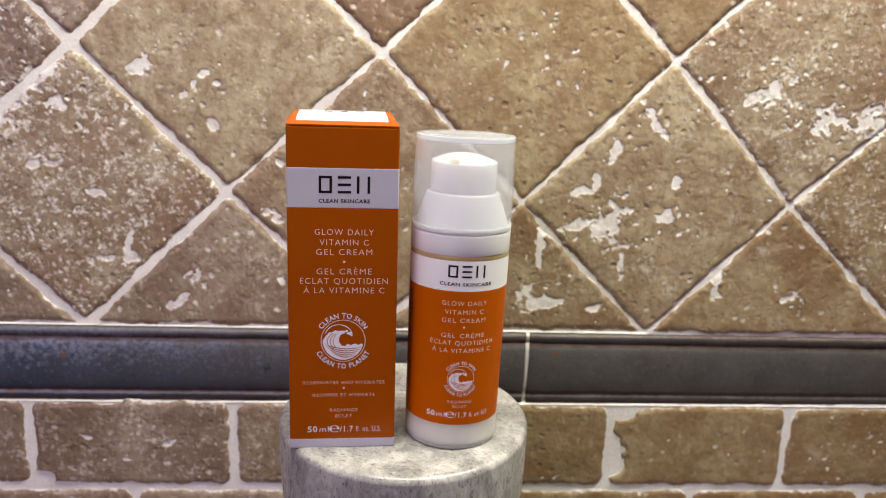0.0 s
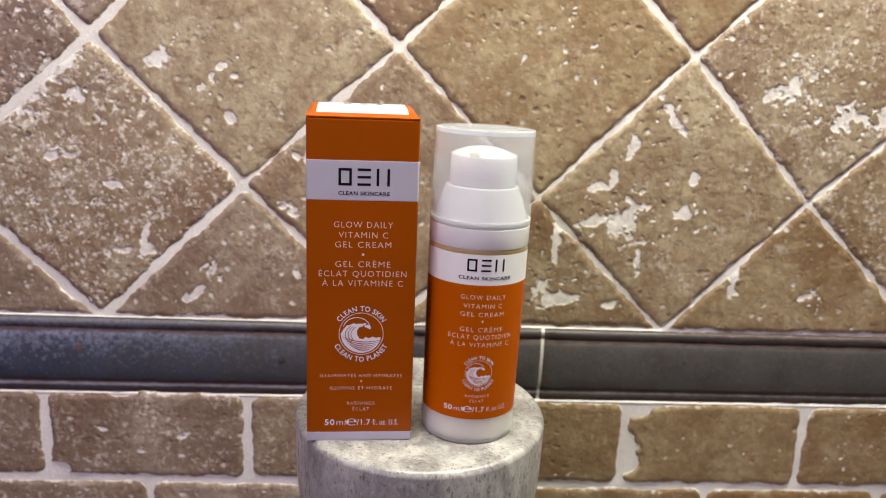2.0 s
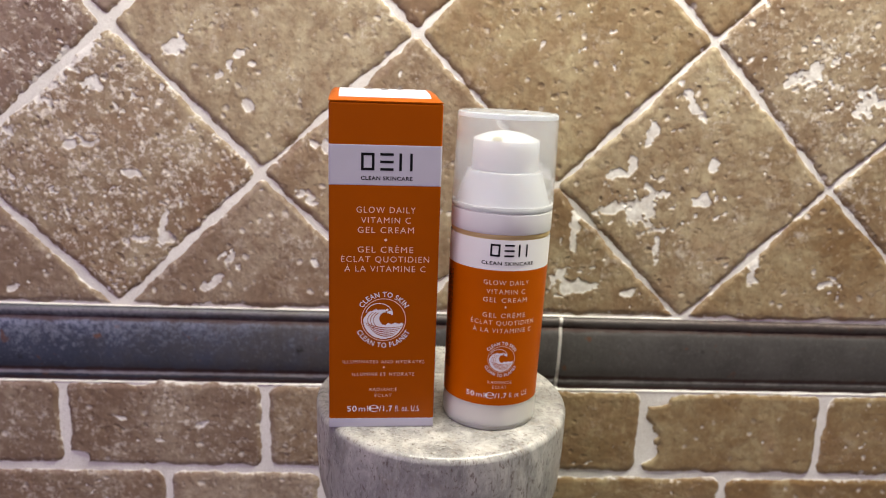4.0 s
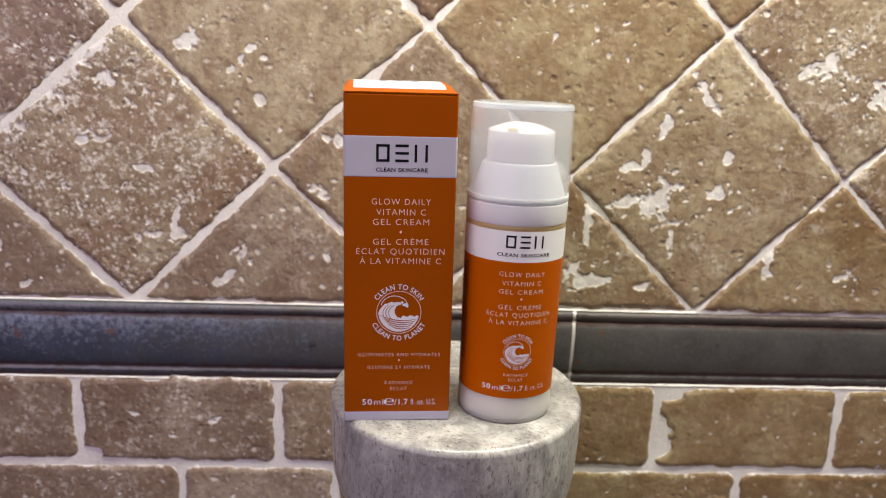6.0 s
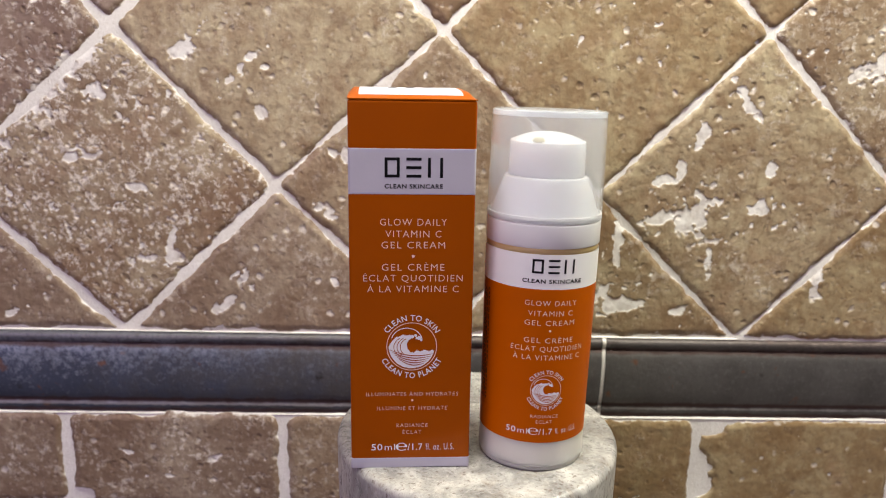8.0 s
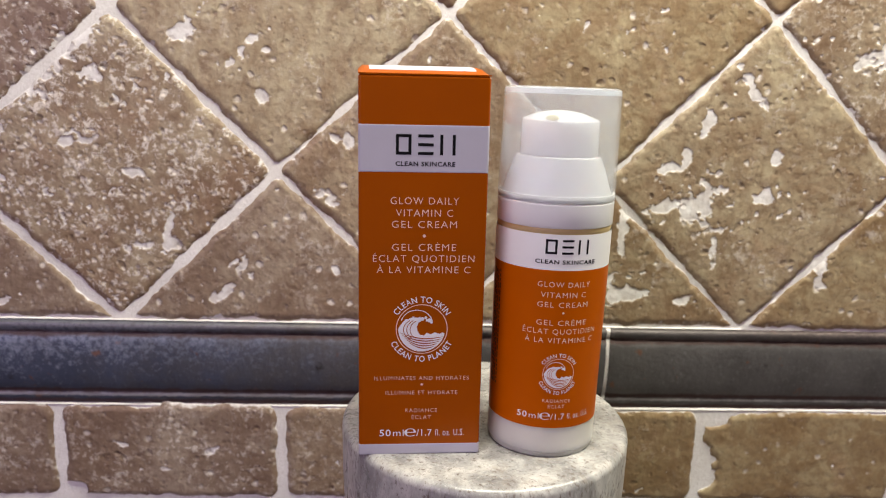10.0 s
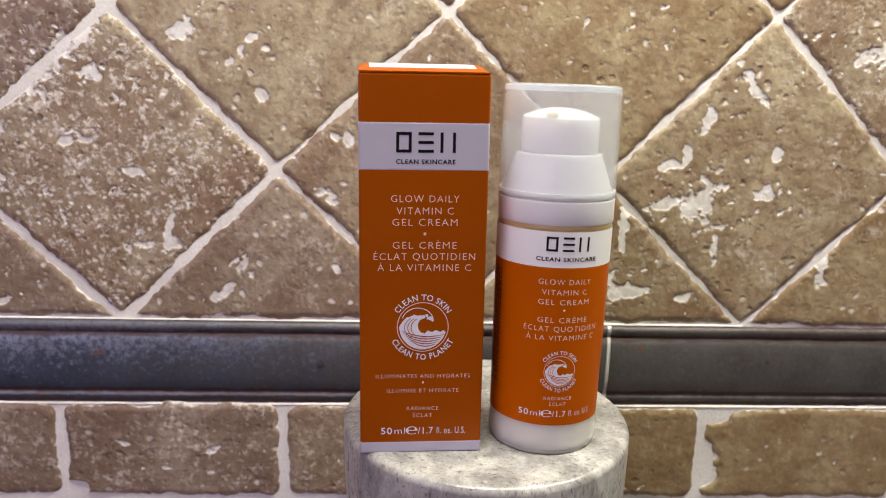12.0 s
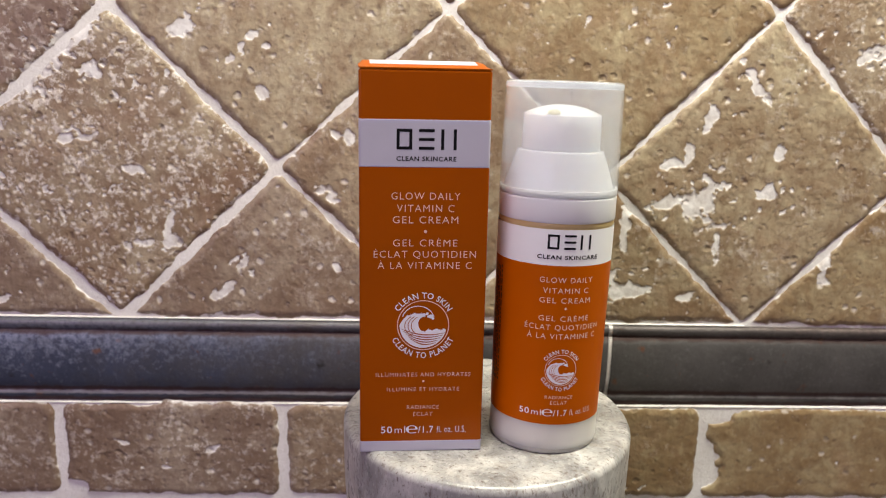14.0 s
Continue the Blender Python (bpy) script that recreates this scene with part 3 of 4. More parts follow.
    for text, width, z in (("GLOW DAILY", 0.0217, 0.1648), ("VITAMIN C", 0.0182, 0.1609), ("GEL CREAM", 0.0208, 0.1572),
                           ("GEL CR\u00c8ME", 0.0206, 0.1497), ("\u00c9CLAT QUOTIDIEN", 0.0328, 0.1460), ("\u00c0 LA VITAMINE C", 0.0303, 0.1423)):
        line(text, width, 0.0023, z)
    line("ILLUMINATES AND HYDRATES", 0.0315, 0.0014, 0.1050)
    line("ILLUMINE ET HYDRATE", 0.0241, 0.0014, 0.0998)
    line("RADIANCE", 0.0107, 0.0014, 0.0934)
    line("\u00c9CLAT", 0.0065, 0.0014, 0.0909)
    f, g = contents_line(0.0287, 0.0024)
    printed("lettering", f + np.array((mid + 0.0003, base(0.0853) - 0.0012)), g, front, INK_WHITE, box)
    for z, r in ((0.1534, 0.0005), (0.1027, 0.0004)):
        f, g = dot(r)
        printed("printed_dot", f + np.array((mid, base(z))), g, front, INK_PALE, box)
    for name, (f, g) in emblem(0.0084):
        ink, lift = {"emblem_line": (ORANGE, 0.00006), "emblem_ring": (INK_PALE, 0.0)}.get(name, (INK_WHITE, 0.0))
        printed(name, f + np.array((mid - 0.0003, base(0.1221))), g, lambda a, c, lift=lift: (a, -d - 0.00009 - lift, c), ink, box)
    for text, m, s, inward in (("CLEAN TO SKIN", 90, 118, False), ("CLEAN TO PLANET", 270, 130, True)):
        f, g = ring_text(text, 0.0113 if inward else 0.0092, 0.0020, m, s, inward)
        printed("emblem_lettering", f + np.array((mid - 0.0003, base(0.1221))), g, front, INK_WHITE, box)
    return box


carton()


def bottle():
    R = 0.0197
    b = thing("pump_bottle", (0.0327, -0.0999, PED_TOP), "capped white airless pump bottle with an orange label", "bottle")
    b.rotation_euler = (0, radians(0.55), 0)
    z = lambda v: 0.2 - (0.2 - v) * 0.99 - PED_TOP + 0.0007 * min(1.0, max(0.0, (v - 0.095) / 0.05))
    rad = lambda h: 0.0190 + 0.0007 * min(1.0, h / 0.075)
    # base and barrel
    foot = [(0, 0.0004), (0.0160, 0.0)] + arc(0.0179, 0.0008, 0.0008, -90, 0, 4) + [(0.0187, 0.0014), (0.0185, 0.0018), (0, 0.0018)]
    part("foot_ring", turned(foot, 128), FOOT, b, "translucent yellowish foot ring", 40)
    prof = [(0, 0.0018), (0.0183, 0.0018), *arc(0.0187, 0.0022, 0.0004, -90, 0, 5), (rad(0.0036), 0.0036)]
    prof += [(rad(0.0098) - 0.0001, 0.0098), (rad(0.04) - 0.0002, 0.04), (rad(0.0766) - 0.0002, 0.0766), (rad(0.0766) - 0.0006, 0.0772), (0, 0.0772)]
    part("barrel", turned(prof, 128), FROSTED, b, "frosted white plastic barrel", 40)

    def sheet(z0, z1, off, n=2):
        return turned([(rad(z0 + (z1 - z0) * k / n) + off, z0 + (z1 - z0) * k / n) for k in range(n + 1)], 128)

    label = part("label", sheet(z(0.0873), z(0.1421), 0.0, 6), LABEL_ORANGE, b, "glossy orange printed label", 60)
    part("label_band", sheet(z(0.1421), z(0.1540), 0.0), LABEL_WHITE, b, "white band of the label", 60)
    part("groove", turned([(R - 0.0006, z(0.1538)), (R - 0.0003, z(0.1543)), (R - 0.0003, z(0.1556)), (R - 0.0006, z(0.1562))], 128), CREAM, b, "cream yellow groove", 60)
    part("collar", turned([(0.012, z(0.1558)), (R - 0.0002, z(0.1558)), *arc(R - 0.0002, z(0.1562), 0.0003, -90, 0, 3), (R + 0.0001, z(0.1630)), *arc(R - 0.0003, z(0.1633), 0.0004, 0, 90, 3), (0.012, z(0.1637))], 128), GLOSSY, b, "glossy white plastic collar", 40)
    part("shoulder", turned([(0.0188, z(0.1637)), *arc(0.0186, z(0.1648), 0.0005, -60, 60, 4), (0.0184, z(0.1660)), (0.0180, z(0.1672)), (0.0147, z(0.1774)), *arc(0.0140, z(0.1776), 0.0006, 20, 90, 4), (0.0126, z(0.1783))], 128), PLASTIC, b, "white conical pump shoulder", 40)
    act = turned([(0.0124, z(0.1772)), (0.0131, z(0.1776)), (0.0130, z(0.1840)), (0.0129, z(0.1893)), *arc(0.0122, z(0.1897), 0.0007, 0, 70, 5), (0.0105, z(0.1912)), (0.0075, z(0.1923)), (0.004, z(0.1930)), (0, z(0.1933))], 128)
    for v in act.verts:
        if v.co.z > z(0.1885):
            v.co.z += 0.0004 * min(1.0, (v.co.z - z(0.1885)) / 0.002) * v.co.y / 0.013
    actuator = part("actuator", act, PLASTIC, b, "white plastic press-down pump head", 40)
    noz = turned([(0.0022, 0.0), (0.0021, 0.0002), (0.0012, 0.0003), (0, 0.0003)], 32)
    for v in noz.verts:
        v.co = Matrix.Translation((-0.0050, -0.0109, z(0.1908))) @ Matrix.Rotation(radians(-27), 4, "Z") @ Matrix.Rotation(radians(56), 4, "X") @ Vector((v.co.x, v.co.y * 0.48, v.co.z))
    part("nozzle", noz, NOZZLE, actuator, "pale yellow oval nozzle", 50)
    # the clear cap, a thin shell
    z0, z1, t = z(0.1641), z(0.2008), 0.0009
    outer = [(R + 0.0002, z0), (R - 0.0003, z1 - 0.0012), *arc(R - 0.0015, z1 - 0.0012, 0.0012, 0, 90, 5), (0.0170, z1 - 0.0001)]
    inner = [(0.0170, z1 - t - 0.0004), (R - 0.0003 - t - 0.0006, z1 - t - 0.0006), (R - 0.0003 - t, z1 - t - 0.0014), (R + 0.0002 - t, z0)]
    bm = turned(outer + inner, 128)
    cap = part("cap", bm, CLEAR, b, "clear slightly milky plastic cap", 35)
    disc = [(0.0168, z1 - 0.0002), (0.008, z1 - 0.0006), (0, z1 - 0.0007), (0, z1 - 0.0007 - t), (0.008, z1 - 0.0006 - t), (0.0168, z1 - t - 0.0004)]
    part("cap_top", turned(disc, 128), HAZY, cap, "dished milky top of the cap", 35)
    ring = lambda rr, zz, w, hh: turned([(rr, zz), (rr + w, zz), (rr + w, zz + hh), (rr, zz + hh)], 128, closed=True)
    rim = part("cap_rim", ring(R - 0.0003 - t + 0.0001, z1 - 0.0022, t - 0.0002, 0.0016), MILKY, cap, "thicker milky rim")
    lip = part("cap_lip", ring(R + 0.0002 - t + 0.0001, z0 + 0.0001, t - 0.0002, 0.0019), PLASTIC, cap, "thicker white lip")

    th = radians(3.3)

    def wrap(h0, lift=0.0):
        def place(a, c):
            h = h0 + c
            r = rad(h) + 0.00008 + lift
            ang = th + a / R
            return (r * math.sin(ang), -r * math.cos(ang), h)
        return place

    def line(text, width, height, zz, ink=INK_CREAM):
        f, g = ink_text(text, width, height, *((0.026, 1.12) if ink == INK_BLACK else (-0.010, 1.20)))
        printed("lettering", f, g, wrap(z(zz) - height / 2), ink, label)

    for f, g in logo(0.0145, 0.0048):
        printed("maker_mark", f, g, wrap(z(0.1475)), INK_BLACK, label, "black printed shape")
    line("CLEAN SKINCARE", 0.0208, 0.0013, 0.1449, INK_BLACK)
    for text, width, zz in (("GLOW DAILY", 0.0181, 0.1374), ("VITAMIN C", 0.0155, 0.1339), ("GEL CREAM", 0.0176, 0.1306),
                            ("GEL CR\u00c8ME", 0.0174, 0.1245), ("\u00c9CLAT QUOTIDIEN", 0.0266, 0.1215), ("\u00c0 LA VITAMINE C", 0.0247, 0.1184)):
        line(text, width, 0.0018, zz)
    line("RADIANCE", 0.0098, 0.0012, 0.0972)
    line("\u00c9CLAT", 0.0058, 0.0012, 0.0952)
    f, g = contents_line(0.0272, 0.0021)
    printed("lettering", f, g, wrap(z(0.0916) - 0.00105), INK_WHITE, label)
    f, g = dot(0.0004)
    printed("printed_dot", f, g, wrap(z(0.1279)), INK_CREAM, label)
    for name, (f, g) in emblem(0.0054):
        ink, lift = {"emblem_line": (LABEL_ORANGE, 0.00006), "emblem_ring": (INK_CREAM, 0.0)}.get(name, (INK_WHITE, 0.0))
        printed(name, f, g, wrap(z(0.1067), lift), ink, label)
    for text, m, s, inward in (("CLEAN TO SKIN", 90, 118, False), ("CLEAN TO PLANET", 270, 130, True)):
        f, g = ring_text(text, 0.0073 if inward else 0.0060, 0.0013, m, s, inward)
        printed("emblem_lettering", f, g, wrap(z(0.1067)), INK_WHITE, label)
    # small print round the side, too fine to read
    rng = random.Random(4)
    pieces = []
    for col in range(4):
        h = 0.0
        while h < 0.040:
            run = rng.uniform(0.0006, 0.0022)
            x = -R * radians(74 + 4.2 * col)
            pieces.append(bar(x, x + 0.0008, h, min(h + run, 0.041), 1))
            h += run + 0.0006
    f, g = merged(*pieces)
    printed("small_print", f, g, wrap(z(0.0985)), INK_DARK, label, "dark small print running up the side")
    return b


bottle()

# ---- the tiled wall: pieces last ----
HALF_X, HALF_Z, ROW0 = 0.0765, 0.0735, 0.2337
NUDGE = {(-2, 0): (0.0025, -0.0015), (0, 0): (0.001, -0.0003), (2, 0): (0.0006, 0.0018), (-1, 1): (-0.0008, 0.0004),
         (1, 1): (0.0005, -0.0015), (3, 1): (-0.0033, 0.0008), (-2, 2): (0.0005, 0.0002), (2, 2): (-0.001, -0.0013)}
# filled hollows in the stone: x, z, half length, half width, slant
HOLLOWS_WEST = [
    (-0.1174, 0.2229, 0.0043, 0.0040, 0),
    (-0.0925, 0.2150, 0.0071, 0.0026, 45),
    (-0.0840, 0.1942, 0.0040, 0.0028, -30),
    (-0.0810, 0.2148, 0.0024, 0.0020, 0),
    (-0.1774, 0.2064, 0.0205, 0.0038, 42),
    (-0.0566, 0.1490, 0.0055, 0.0037, -30),
    (-0.0502, 0.1755, 0.0026, 0.0024, 0),
    (-0.0950, 0.1140, 0.0045, 0.0015, 55),
    (-0.0952, 0.1090, 0.0032, 0.0015, -35),
    (-0.0998, 0.1033, 0.0085, 0.0020, 35),
    (-0.1077, 0.0873, 0.0076, 0.0024, 0),
    (-0.1351, 0.0100, 0.0082, 0.0019, 0),
    (-0.1120, 0.0200, 0.0035, 0.0016, 20),
    (-0.1560, 0.0240, 0.0030, 0.0014, -20),
    (-0.1033, 0.0880, 0.0067, 0.0021, -20),
    (-0.0496, 0.1125, 0.0019, 0.0038, 0),
]
HOLLOWS_FLECKED = [
    (-0.1574, 0.2013, 0.0038, 0.0036, 0),
    (-0.1442, 0.1590, 0.0050, 0.0024, -15),
    (-0.1690, 0.1715, 0.0095, 0.0022, 12),
    (-0.2055, 0.1760, 0.0060, 0.0038, -30),
    (-0.1281, 0.1320, 0.0018, 0.0055, -20),
    (-0.1410, 0.1240, 0.0050, 0.0023, 10),
    (-0.1270, 0.1250, 0.0038, 0.0024, -10),
    (-0.1190, 0.1430, 0.0030, 0.0028, 0),
    (-0.0438, 0.1728, 0.0034, 0.0040, 0),
    (-0.2190, 0.1160, 0.0028, 0.0042, 0),
    (-0.2055, 0.0963, 0.0055, 0.0028, 0),
]
HOLLOWS_EAST = [
    (0.1444, 0.2063, 0.0137, 0.0023, -55),
    (0.1285, 0.1525, 0.0125, 0.0055, 35),
    (0.1065, 0.1470, 0.0085, 0.0022, 12),
    (0.1346, 0.1365, 0.0075, 0.0022, 5),
    (0.1340, 0.1305, 0.0026, 0.0065, 0),
    (0.1557, 0.1537, 0.0045, 0.0035, -20),
    (0.1593, 0.1717, 0.0028, 0.0030, 0),
    (0.1165, 0.1710, 0.0018, 0.0060, 0),
    (0.1080, 0.1660, 0.0040, 0.0020, 10),
    (0.1253, 0.1887, 0.0026, 0.0049, -15),
    (0.1900, 0.1195, 0.0030, 0.0042, 0),
    (0.1905, 0.1105, 0.0030, 0.0038, 20),
    (0.1225, 0.1005, 0.0040, 0.0030, 0),
    (0.2377, 0.2036, 0.0114, 0.0060, 0),
    (0.2064, 0.2227, 0.0137, 0.0023, 30),
    (0.2626, 0.2084, 0.0087, 0.0060, 40),
    (0.2328, 0.1077, 0.0069, 0.0035, 20),
    (0.0923, 0.1035, 0.0085, 0.0026, 8),
    (0.0823, 0.1110, 0.0035, 0.0055, 0),
    (0.0884, 0.1310, 0.0026, 0.0075, 0),
]
HOLLOWS = HOLLOWS_WEST + HOLLOWS_FLECKED + HOLLOWS_EAST
LINER_TILT = -0.004


# broken corners and sides of the bricks, taken up by the joint: x, z, half width, half height
BITES = [(0.1366, 0.0094, 0.0115, 0.0115), (0.1391, 0.0440, 0.0130, 0.0065), (-0.1838, -0.0026, 0.0060, 0.0060)]


def stone_height(x, z, edge, seed, specks, below_top):
    """Height of a tile's face over the grout bed, from the distance to its edge."""
    for bx, bz, a, b in BITES:
        if 0 < x.mean() - bx < 0.07 and abs(bz - z.mean()) < 0.04:
            edge = np.minimum(edge, 0.010 * (np.hypot((x - bx) / a, (z - bz) / b) - 1 + 1.1 * fbm(x, z, 0.014, 95, 4)))
    ragged = edge + 0.0018 * fbm(x, z, 0.014, 5) + 0.0009 * fbm(x, z, 0.004, 9, 3)
    up = -0.0010 + 0.0022 * (smooth_step(-0.0006, 0.0046, ragged) + 1e-9) ** 0.6
    up = up + 0.00035 * fbm(x, z, 0.03, seed) + 0.00022 * fbm(x, z, 0.004, 21, 3)
    # hollows, filled nearly flush
    field, crumbs = np.zeros_like(x), np.zeros_like(x)
    for hx, hz, a, b, slant in HOLLOWS:
        if abs(hx - x.mean()) > 0.09 or abs(hz - z.mean()) > 0.09:
            continue
        c, s = math.cos(radians(slant)), math.sin(radians(slant))
        u, v = ((x - hx) * c + (z - hz) * s) / a, (-(x - hx) * s + (z - hz) * c) / b
        big = min(1.0, math.sqrt(a * b) / 0.0075)
        r = np.sqrt(u * u + v * v) + (0.6 + 1.2 * big) * fbm(x, z, 0.009, 33, 6) + 1.1 * (0.55 + big) * fbm(x, z, 0.0032, 37, 4)
        field = np.maximum(field, 1 - smooth_step(0.45, 1.45, r))
        # crumbs of filler scattered round the hollow
        crumbs = np.maximum(crumbs, np.exp(-((x - hx) ** 2 + (z - hz) ** 2) / (1.6 * max(a, b)) ** 2) * big)
    small = fbm(x, z, 0.0036, 40 + seed % 7, 3) + 0.34 * fbm(x, z, 0.03, 50, 3) + 0.20 * crumbs
    field = np.maximum(field, 0.85 * smooth_step(0.50 - 0.13 * min(1.0, specks), 0.80 - 0.13 * min(1.0, specks), small))
    # grout wiped over the worn arris
    field = np.maximum(field, 0.9 * (1 - smooth_step(0.0008, 0.0024, ragged + 0.0014 * fbm(x, z, 0.006, 81, 3))))
    up = up - 0.00032 * smooth_step(0.35, 0.6, field)
    if below_top is not None:
        # grout left on the upper edge
        field = np.maximum(field, 0.56 * (1 - smooth_step(0.0004, 0.0034, below_top + 0.0018 * fbm(x, z, 0.012, 77, 5))))
    return up, field


def near(x, z):
    return -0.27 < x < 0.34 and -0.07 < z < 0.31


def tile(name, corners, round_off, inset, seed, tone, floor_z=None, smeared=False, proud=0.0):
    """One tumbled stone from its four corners (left, bottom, right, top order round)."""
    q = np.array(corners)
    cx, cz = q.mean(0)
    side = (np.linalg.norm(q[1] - q[0]), np.linalg.norm(q[3] - q[0]))
    step = 0.00058 if near(cx, cz) else 0.005
    n, m = max(4, round(side[0] / step)), max(4, round(side[1] / step))
    u, v = np.meshgrid(np.linspace(0, 1, n + 1), np.linspace(0, 1, m + 1))
    x = (q[0, 0] * (1 - u) + q[1, 0] * u) * (1 - v) + (q[3, 0] * (1 - u) + q[2, 0] * u) * v
    z = (q[0, 1] * (1 - u) + q[1, 1] * u) * (1 - v) + (q[3, 1] * (1 - u) + q[2, 1] * u) * v
    du, dv = np.minimum(u, 1 - u) * side[0] - inset, np.minimum(v, 1 - v) * side[1] - inset
    near_corner = (du < round_off) & (dv < round_off)
    edge = np.where(near_corner, round_off - np.hypot(np.minimum(du - round_off, 0), np.minimum(dv - round_off, 0)), np.minimum(du, dv))
    if floor_z is not None:
        edge = np.minimum(edge, z - (floor_z + LINER_TILT * (x + 0.135)))
    up, field = stone_height(x, z, edge, seed, tone[2], (1 - v) * side[1] - inset if smeared else None)
    keep_v = edge > -0.0025
    idx = np.arange(x.size).reshape(x.shape)
    a, b, c, d = idx[:-1, :-1], idx[:-1, 1:], idx[1:, 1:], idx[1:, :-1]
    ok = keep_v[:-1, :-1] | keep_v[:-1, 1:] | keep_v[1:, 1:] | keep_v[1:, :-1]
    if not ok.any():
        return None
    faces = np.stack([a[ok], b[ok], c[ok], d[ok]], -1)
    used, inv = np.unique(faces, return_inverse=True)
    faces = inv.reshape(-1, 4)
    co = np.stack([x.ravel()[used], 0.0014 - proud - up.ravel()[used], z.ravel()[used]], -1)
    data = bpy.data.meshes.new(name)
    data.vertices.add(len(co))
    data.vertices.foreach_set("co", co.ravel())
    data.loops.add(faces.size)
    data.loops.foreach_set("vertex_index", faces.ravel().astype(np.int32))
    data.polygons.add(len(faces))
    data.polygons.foreach_set("loop_start", np.arange(0, faces.size, 4, dtype=np.int32))
    data.update(calc_edges=True)
    data.attributes.new("filler", "FLOAT", "POINT").data.foreach_set("value", field.ravel()[used].astype(np.float32))
    data.attributes.new("tone", "FLOAT_COLOR", "POINT").data.foreach_set("color", np.tile(np.array((*tone, 1.0), np.float32), len(used)))
    data.materials.append(TRAVERTINE)
    data.shade_smooth()
    return part(name, data, TRAVERTINE, wall_north)


def corner(i, j):
    dx, dz = NUDGE.get((i, j), (0.0, 0.0))
    return (i * HALF_X + dx, ROW0 - j * HALF_Z + dz)


# yellowness, lightness and specks of the stones, by their place in the pattern
TONES = {(-1, 0): (0.60, 0.95, 0.30), (1, 0): (0.85, 0.62, 0.18), (3, 0): (0.5, 0.48, 0.60), (-2, 1): (0.50, 0.44, 1.0), (0, 1): (0.5, 0.40, 0.35),
         (2, 1): (0.65, 0.80, 0.32), (-3, 0): (0.1, 0.0, 0.70), (-1, 2): (0.25, 0.40, 0.30), (1, 2): (0.7, 0.36, 0.30), (3, 2): (0.85, 0.45, 0.20),
         (-3, 2): (0.25, 0.42, 0.40), (0, -1): (0.5, 0.30, 0.30), (2, -1): (0.75, 0.38, 0.15), (-2, -1): (0.2, 0.22, 0.45)}
rng = random.Random(11)
for j in range(-4, 3):
    for i in range(-7, 9):
        if (i + j) % 2:
            quad = [corner(i - 1, j), corner(i, j + 1), corner(i + 1, j), corner(i, j - 1)]
            xs, zs = [p[0] for p in quad], [p[1] for p in quad]
            if min(xs) > TILED[0] - 0.001 and max(xs) < TILED[1] + 0.001 and max(zs) < TILED[3]:
                tile("diamond_tile", quad, 0.0045, 0.0003 if i < 0 else -0.0005, 60 + 7 * i + 31 * j, TONES.get((i, j)) or (rng.uniform(0.3, 0.8), rng.uniform(0.25, 0.6), rng.uniform(0.2, 0.7)), 0.0870 if j >= 1 else None)

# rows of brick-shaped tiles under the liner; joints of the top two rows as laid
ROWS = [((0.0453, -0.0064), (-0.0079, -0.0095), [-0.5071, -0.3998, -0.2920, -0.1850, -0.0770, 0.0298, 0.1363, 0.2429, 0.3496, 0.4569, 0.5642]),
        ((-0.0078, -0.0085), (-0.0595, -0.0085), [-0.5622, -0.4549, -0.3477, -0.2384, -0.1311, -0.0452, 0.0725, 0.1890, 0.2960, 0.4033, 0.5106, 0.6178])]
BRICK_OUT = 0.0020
part("grout_bed", slab(TILED[0], TILED[1], 0.0014 - BRICK_OUT, 0.0015, COUNTER, 0.0442, 0.0010, 3), GROUT, wall_north, "pale grout bed of the brick rows")


def brick_tone(x):
    """Pinkish stones on the west side, tan to brown ones further east."""
    light = 0.05 if x < -0.15 else 0.88 if x < -0.10 else 0.20 if x < 0.10 else 0.38 if x < 0.15 else 0.0
    specks = rng.uniform(0.35, 0.5) if x < 0.0 else rng.uniform(0.0, 0.1) if 0.10 < x < 0.2 else rng.uniform(0.15, 0.25)
    return (0.15 + 0.80 * smooth_step(-0.11, -0.02, x), light + rng.uniform(-0.05, 0.05), specks)


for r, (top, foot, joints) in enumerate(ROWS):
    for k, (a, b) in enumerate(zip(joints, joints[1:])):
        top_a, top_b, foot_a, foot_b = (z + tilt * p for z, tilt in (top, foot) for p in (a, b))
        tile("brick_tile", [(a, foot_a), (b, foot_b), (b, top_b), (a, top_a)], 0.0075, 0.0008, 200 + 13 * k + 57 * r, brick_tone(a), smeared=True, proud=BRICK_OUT)


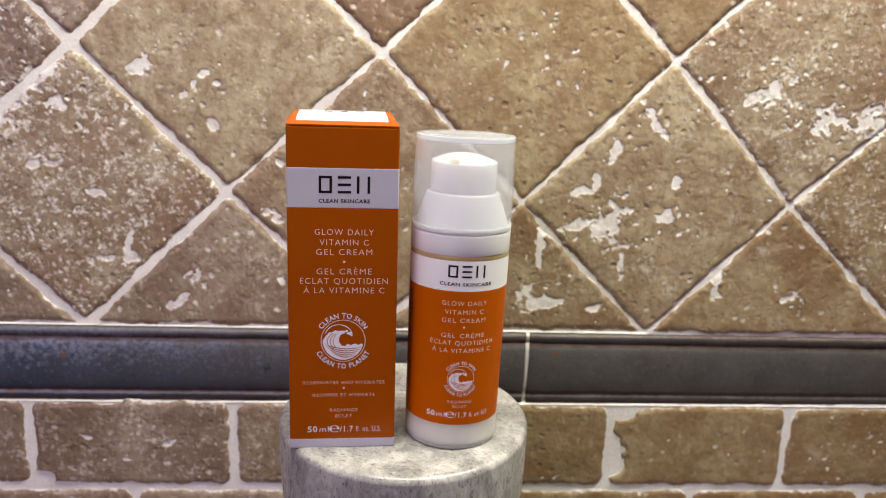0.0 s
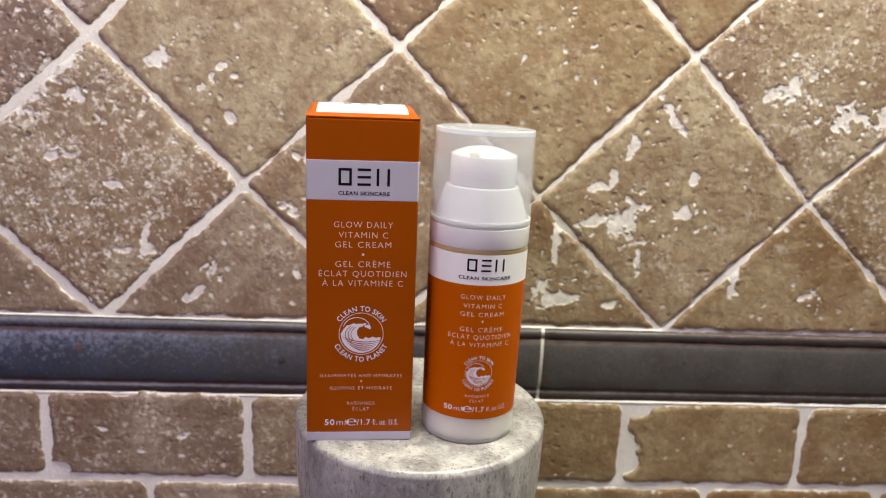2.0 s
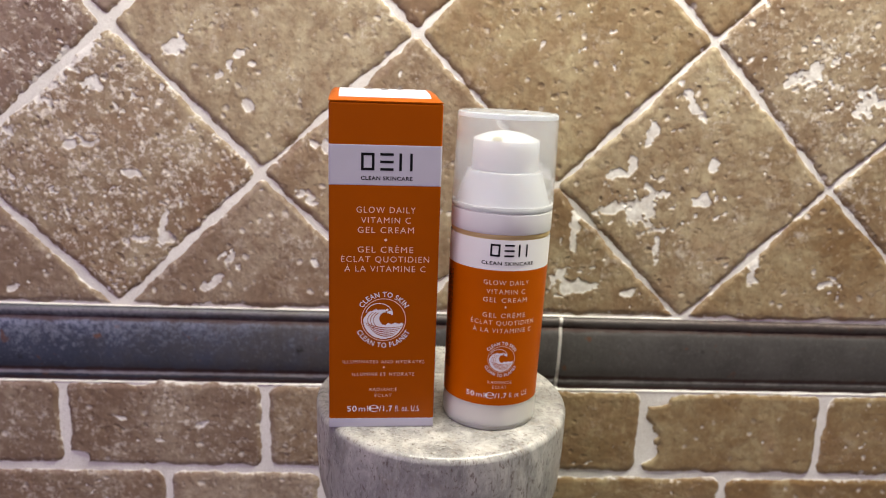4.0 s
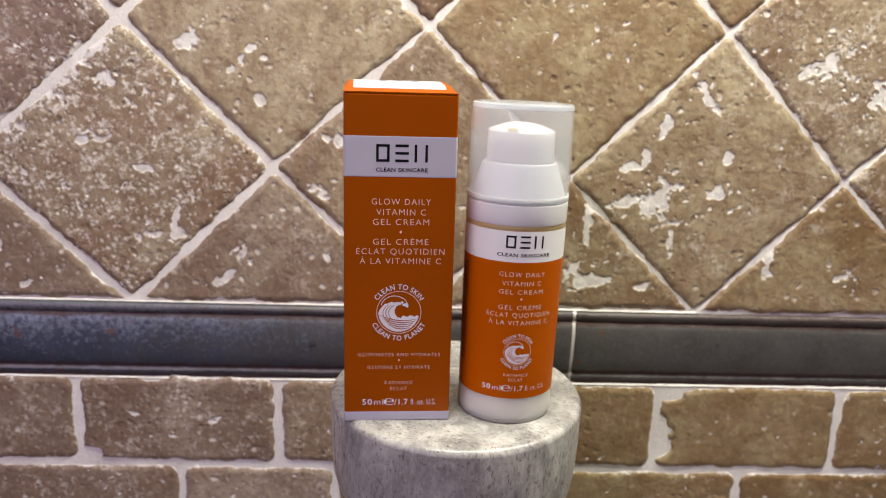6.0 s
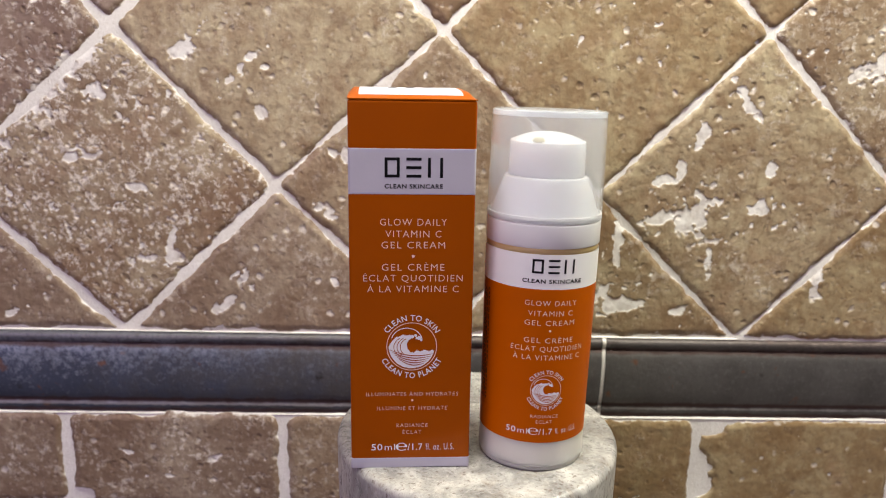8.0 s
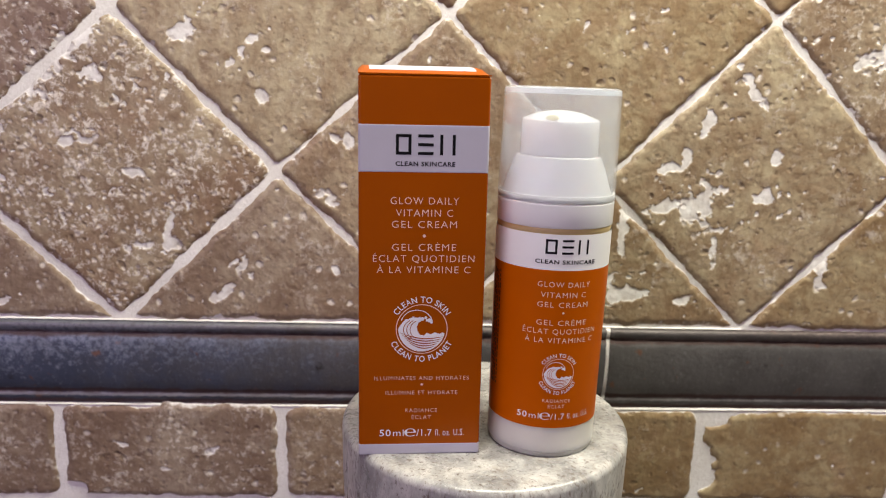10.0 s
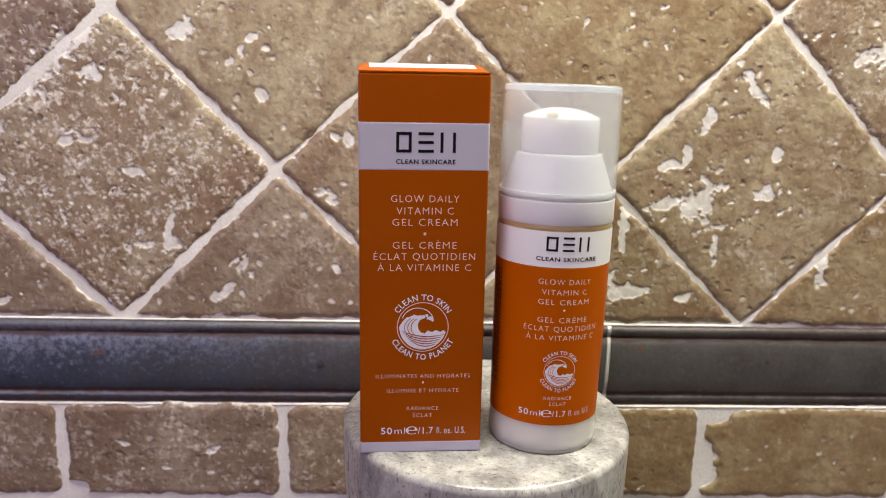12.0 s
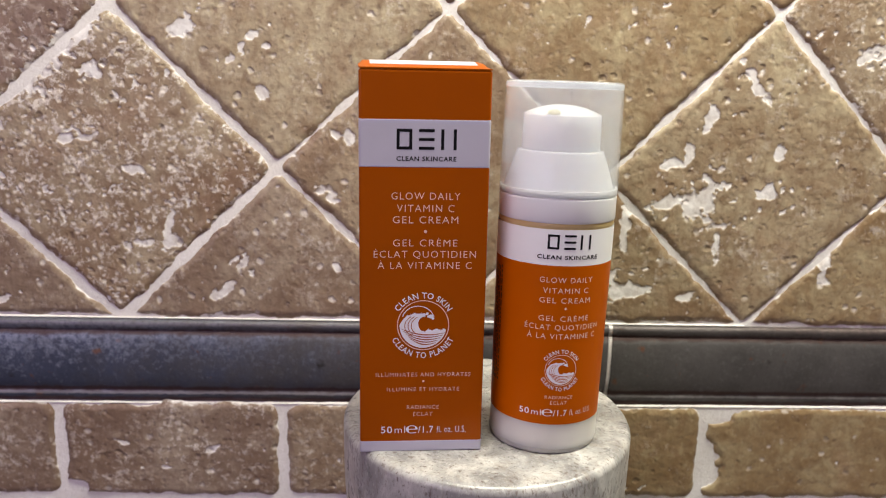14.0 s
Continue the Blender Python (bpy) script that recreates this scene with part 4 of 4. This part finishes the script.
def moulded(x0, x1, recess):
    """A length of moulding: a lip, a rounded body and a lower lip."""
    prof = [(0.004, 0.0866), (-0.0012, 0.0866), (-0.0022, 0.0861), (-0.0027, 0.0850), (-0.0026, 0.0836), (-0.0022, 0.0827), (-0.0016, 0.0820), (-0.0013, 0.0814), (-0.0018, 0.0809),
            (-0.0029, 0.0796), (-0.0035, 0.0770), (-0.0039, 0.0735), (-0.0040, 0.0690), (-0.0038, 0.0645), (-0.0034, 0.0600), (-0.0027, 0.0560), (-0.0018, 0.0532), (-0.0008, 0.0519),
            (-0.0008, 0.0512), (-0.0014, 0.0508), (-0.0022, 0.0501), (-0.0025, 0.0492), (-0.0023, 0.0482), (-0.0015, 0.0476), (-0.0009, 0.0471), (-0.0008, 0.0462), (-0.0009, 0.0451), (0.004, 0.0448)]
    n = max(4, round((x1 - x0) / 0.002))
    bm = bmesh.new()
    rows = []
    for k in range(n + 1):
        x = x0 + (x1 - x0) * k / n
        end = 0.0006 * max(0.0, 1 - min(x - x0, x1 - x) / 0.0015)
        row = []
        for y, z in ((p if p > 0 else (0.45 if q < 0.0512 else 0.95 if q > 0.0811 else 0.85) * p, q) for p, q in prof):
            w = 0.00028 * noise.noise(Vector((x * 60, y * 300, z * 300))) + 0.00018 * noise.noise(Vector((x * 260, y * 300, z * 420)))
            row.append(bm.verts.new((x, y + end + w + recess, z + LINER_TILT * (x + 0.135) + 0.6 * w)))
        rows.append(row)
    for a, b in zip(rows, rows[1:]):
        for i in range(len(prof) - 1):
            bm.faces.new((a[i], a[i + 1], b[i + 1], b[i]))
    bm.faces.new(rows[0][::-1])
    bm.faces.new(rows[-1])
    bmesh.ops.recalc_face_normals(bm, faces=bm.faces[:])
    return bm


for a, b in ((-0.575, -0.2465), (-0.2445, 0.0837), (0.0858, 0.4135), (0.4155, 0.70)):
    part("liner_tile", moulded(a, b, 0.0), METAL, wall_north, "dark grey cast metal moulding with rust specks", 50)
# grout filling the joints between the mouldings
for a, b in ((-0.2468, -0.2442), (0.0834, 0.0861), (0.4132, 0.4158)):
    part("joint", moulded(a, b, 0.0011), GROUT, wall_north, "pale grout joint", 50)


def grout_bead(z, y, half, seed, x0, x1):
    """An uneven bead of grout along the moulding."""
    bm = bmesh.new()
    rows, n = [], round((x1 - x0) / 0.002)
    for k in range(n + 1):
        x = x0 + (x1 - x0) * k / n
        f = float(fbm(np.array([x]), np.array([z]), 0.02, seed, 4)[0])
        h = half * max(0.25, 0.8 + 1.5 * f)
        rows.append([bm.verts.new((x, yy, zz + LINER_TILT * (x + 0.135))) for yy, zz in ((0.003, z + h * 1.6), (y + 0.0005, z + h), (y, z), (y + 0.0005, z - h), (0.003, z - h * 1.6))])
    for a, b in zip(rows, rows[1:]):
        for i in range(4):
            bm.faces.new((a[i], a[i + 1], b[i + 1], b[i]))
    bmesh.ops.recalc_face_normals(bm, faces=bm.faces[:])
    return part("grout_bead", bm, GROUT, wall_north, "uneven pale grout bead", 60)


grout_bead(0.0871, 0.0004, 0.00035, 71, -0.40, 0.153)
grout_bead(0.0442, -0.0010, 0.0006, 83, -0.40, 0.50)
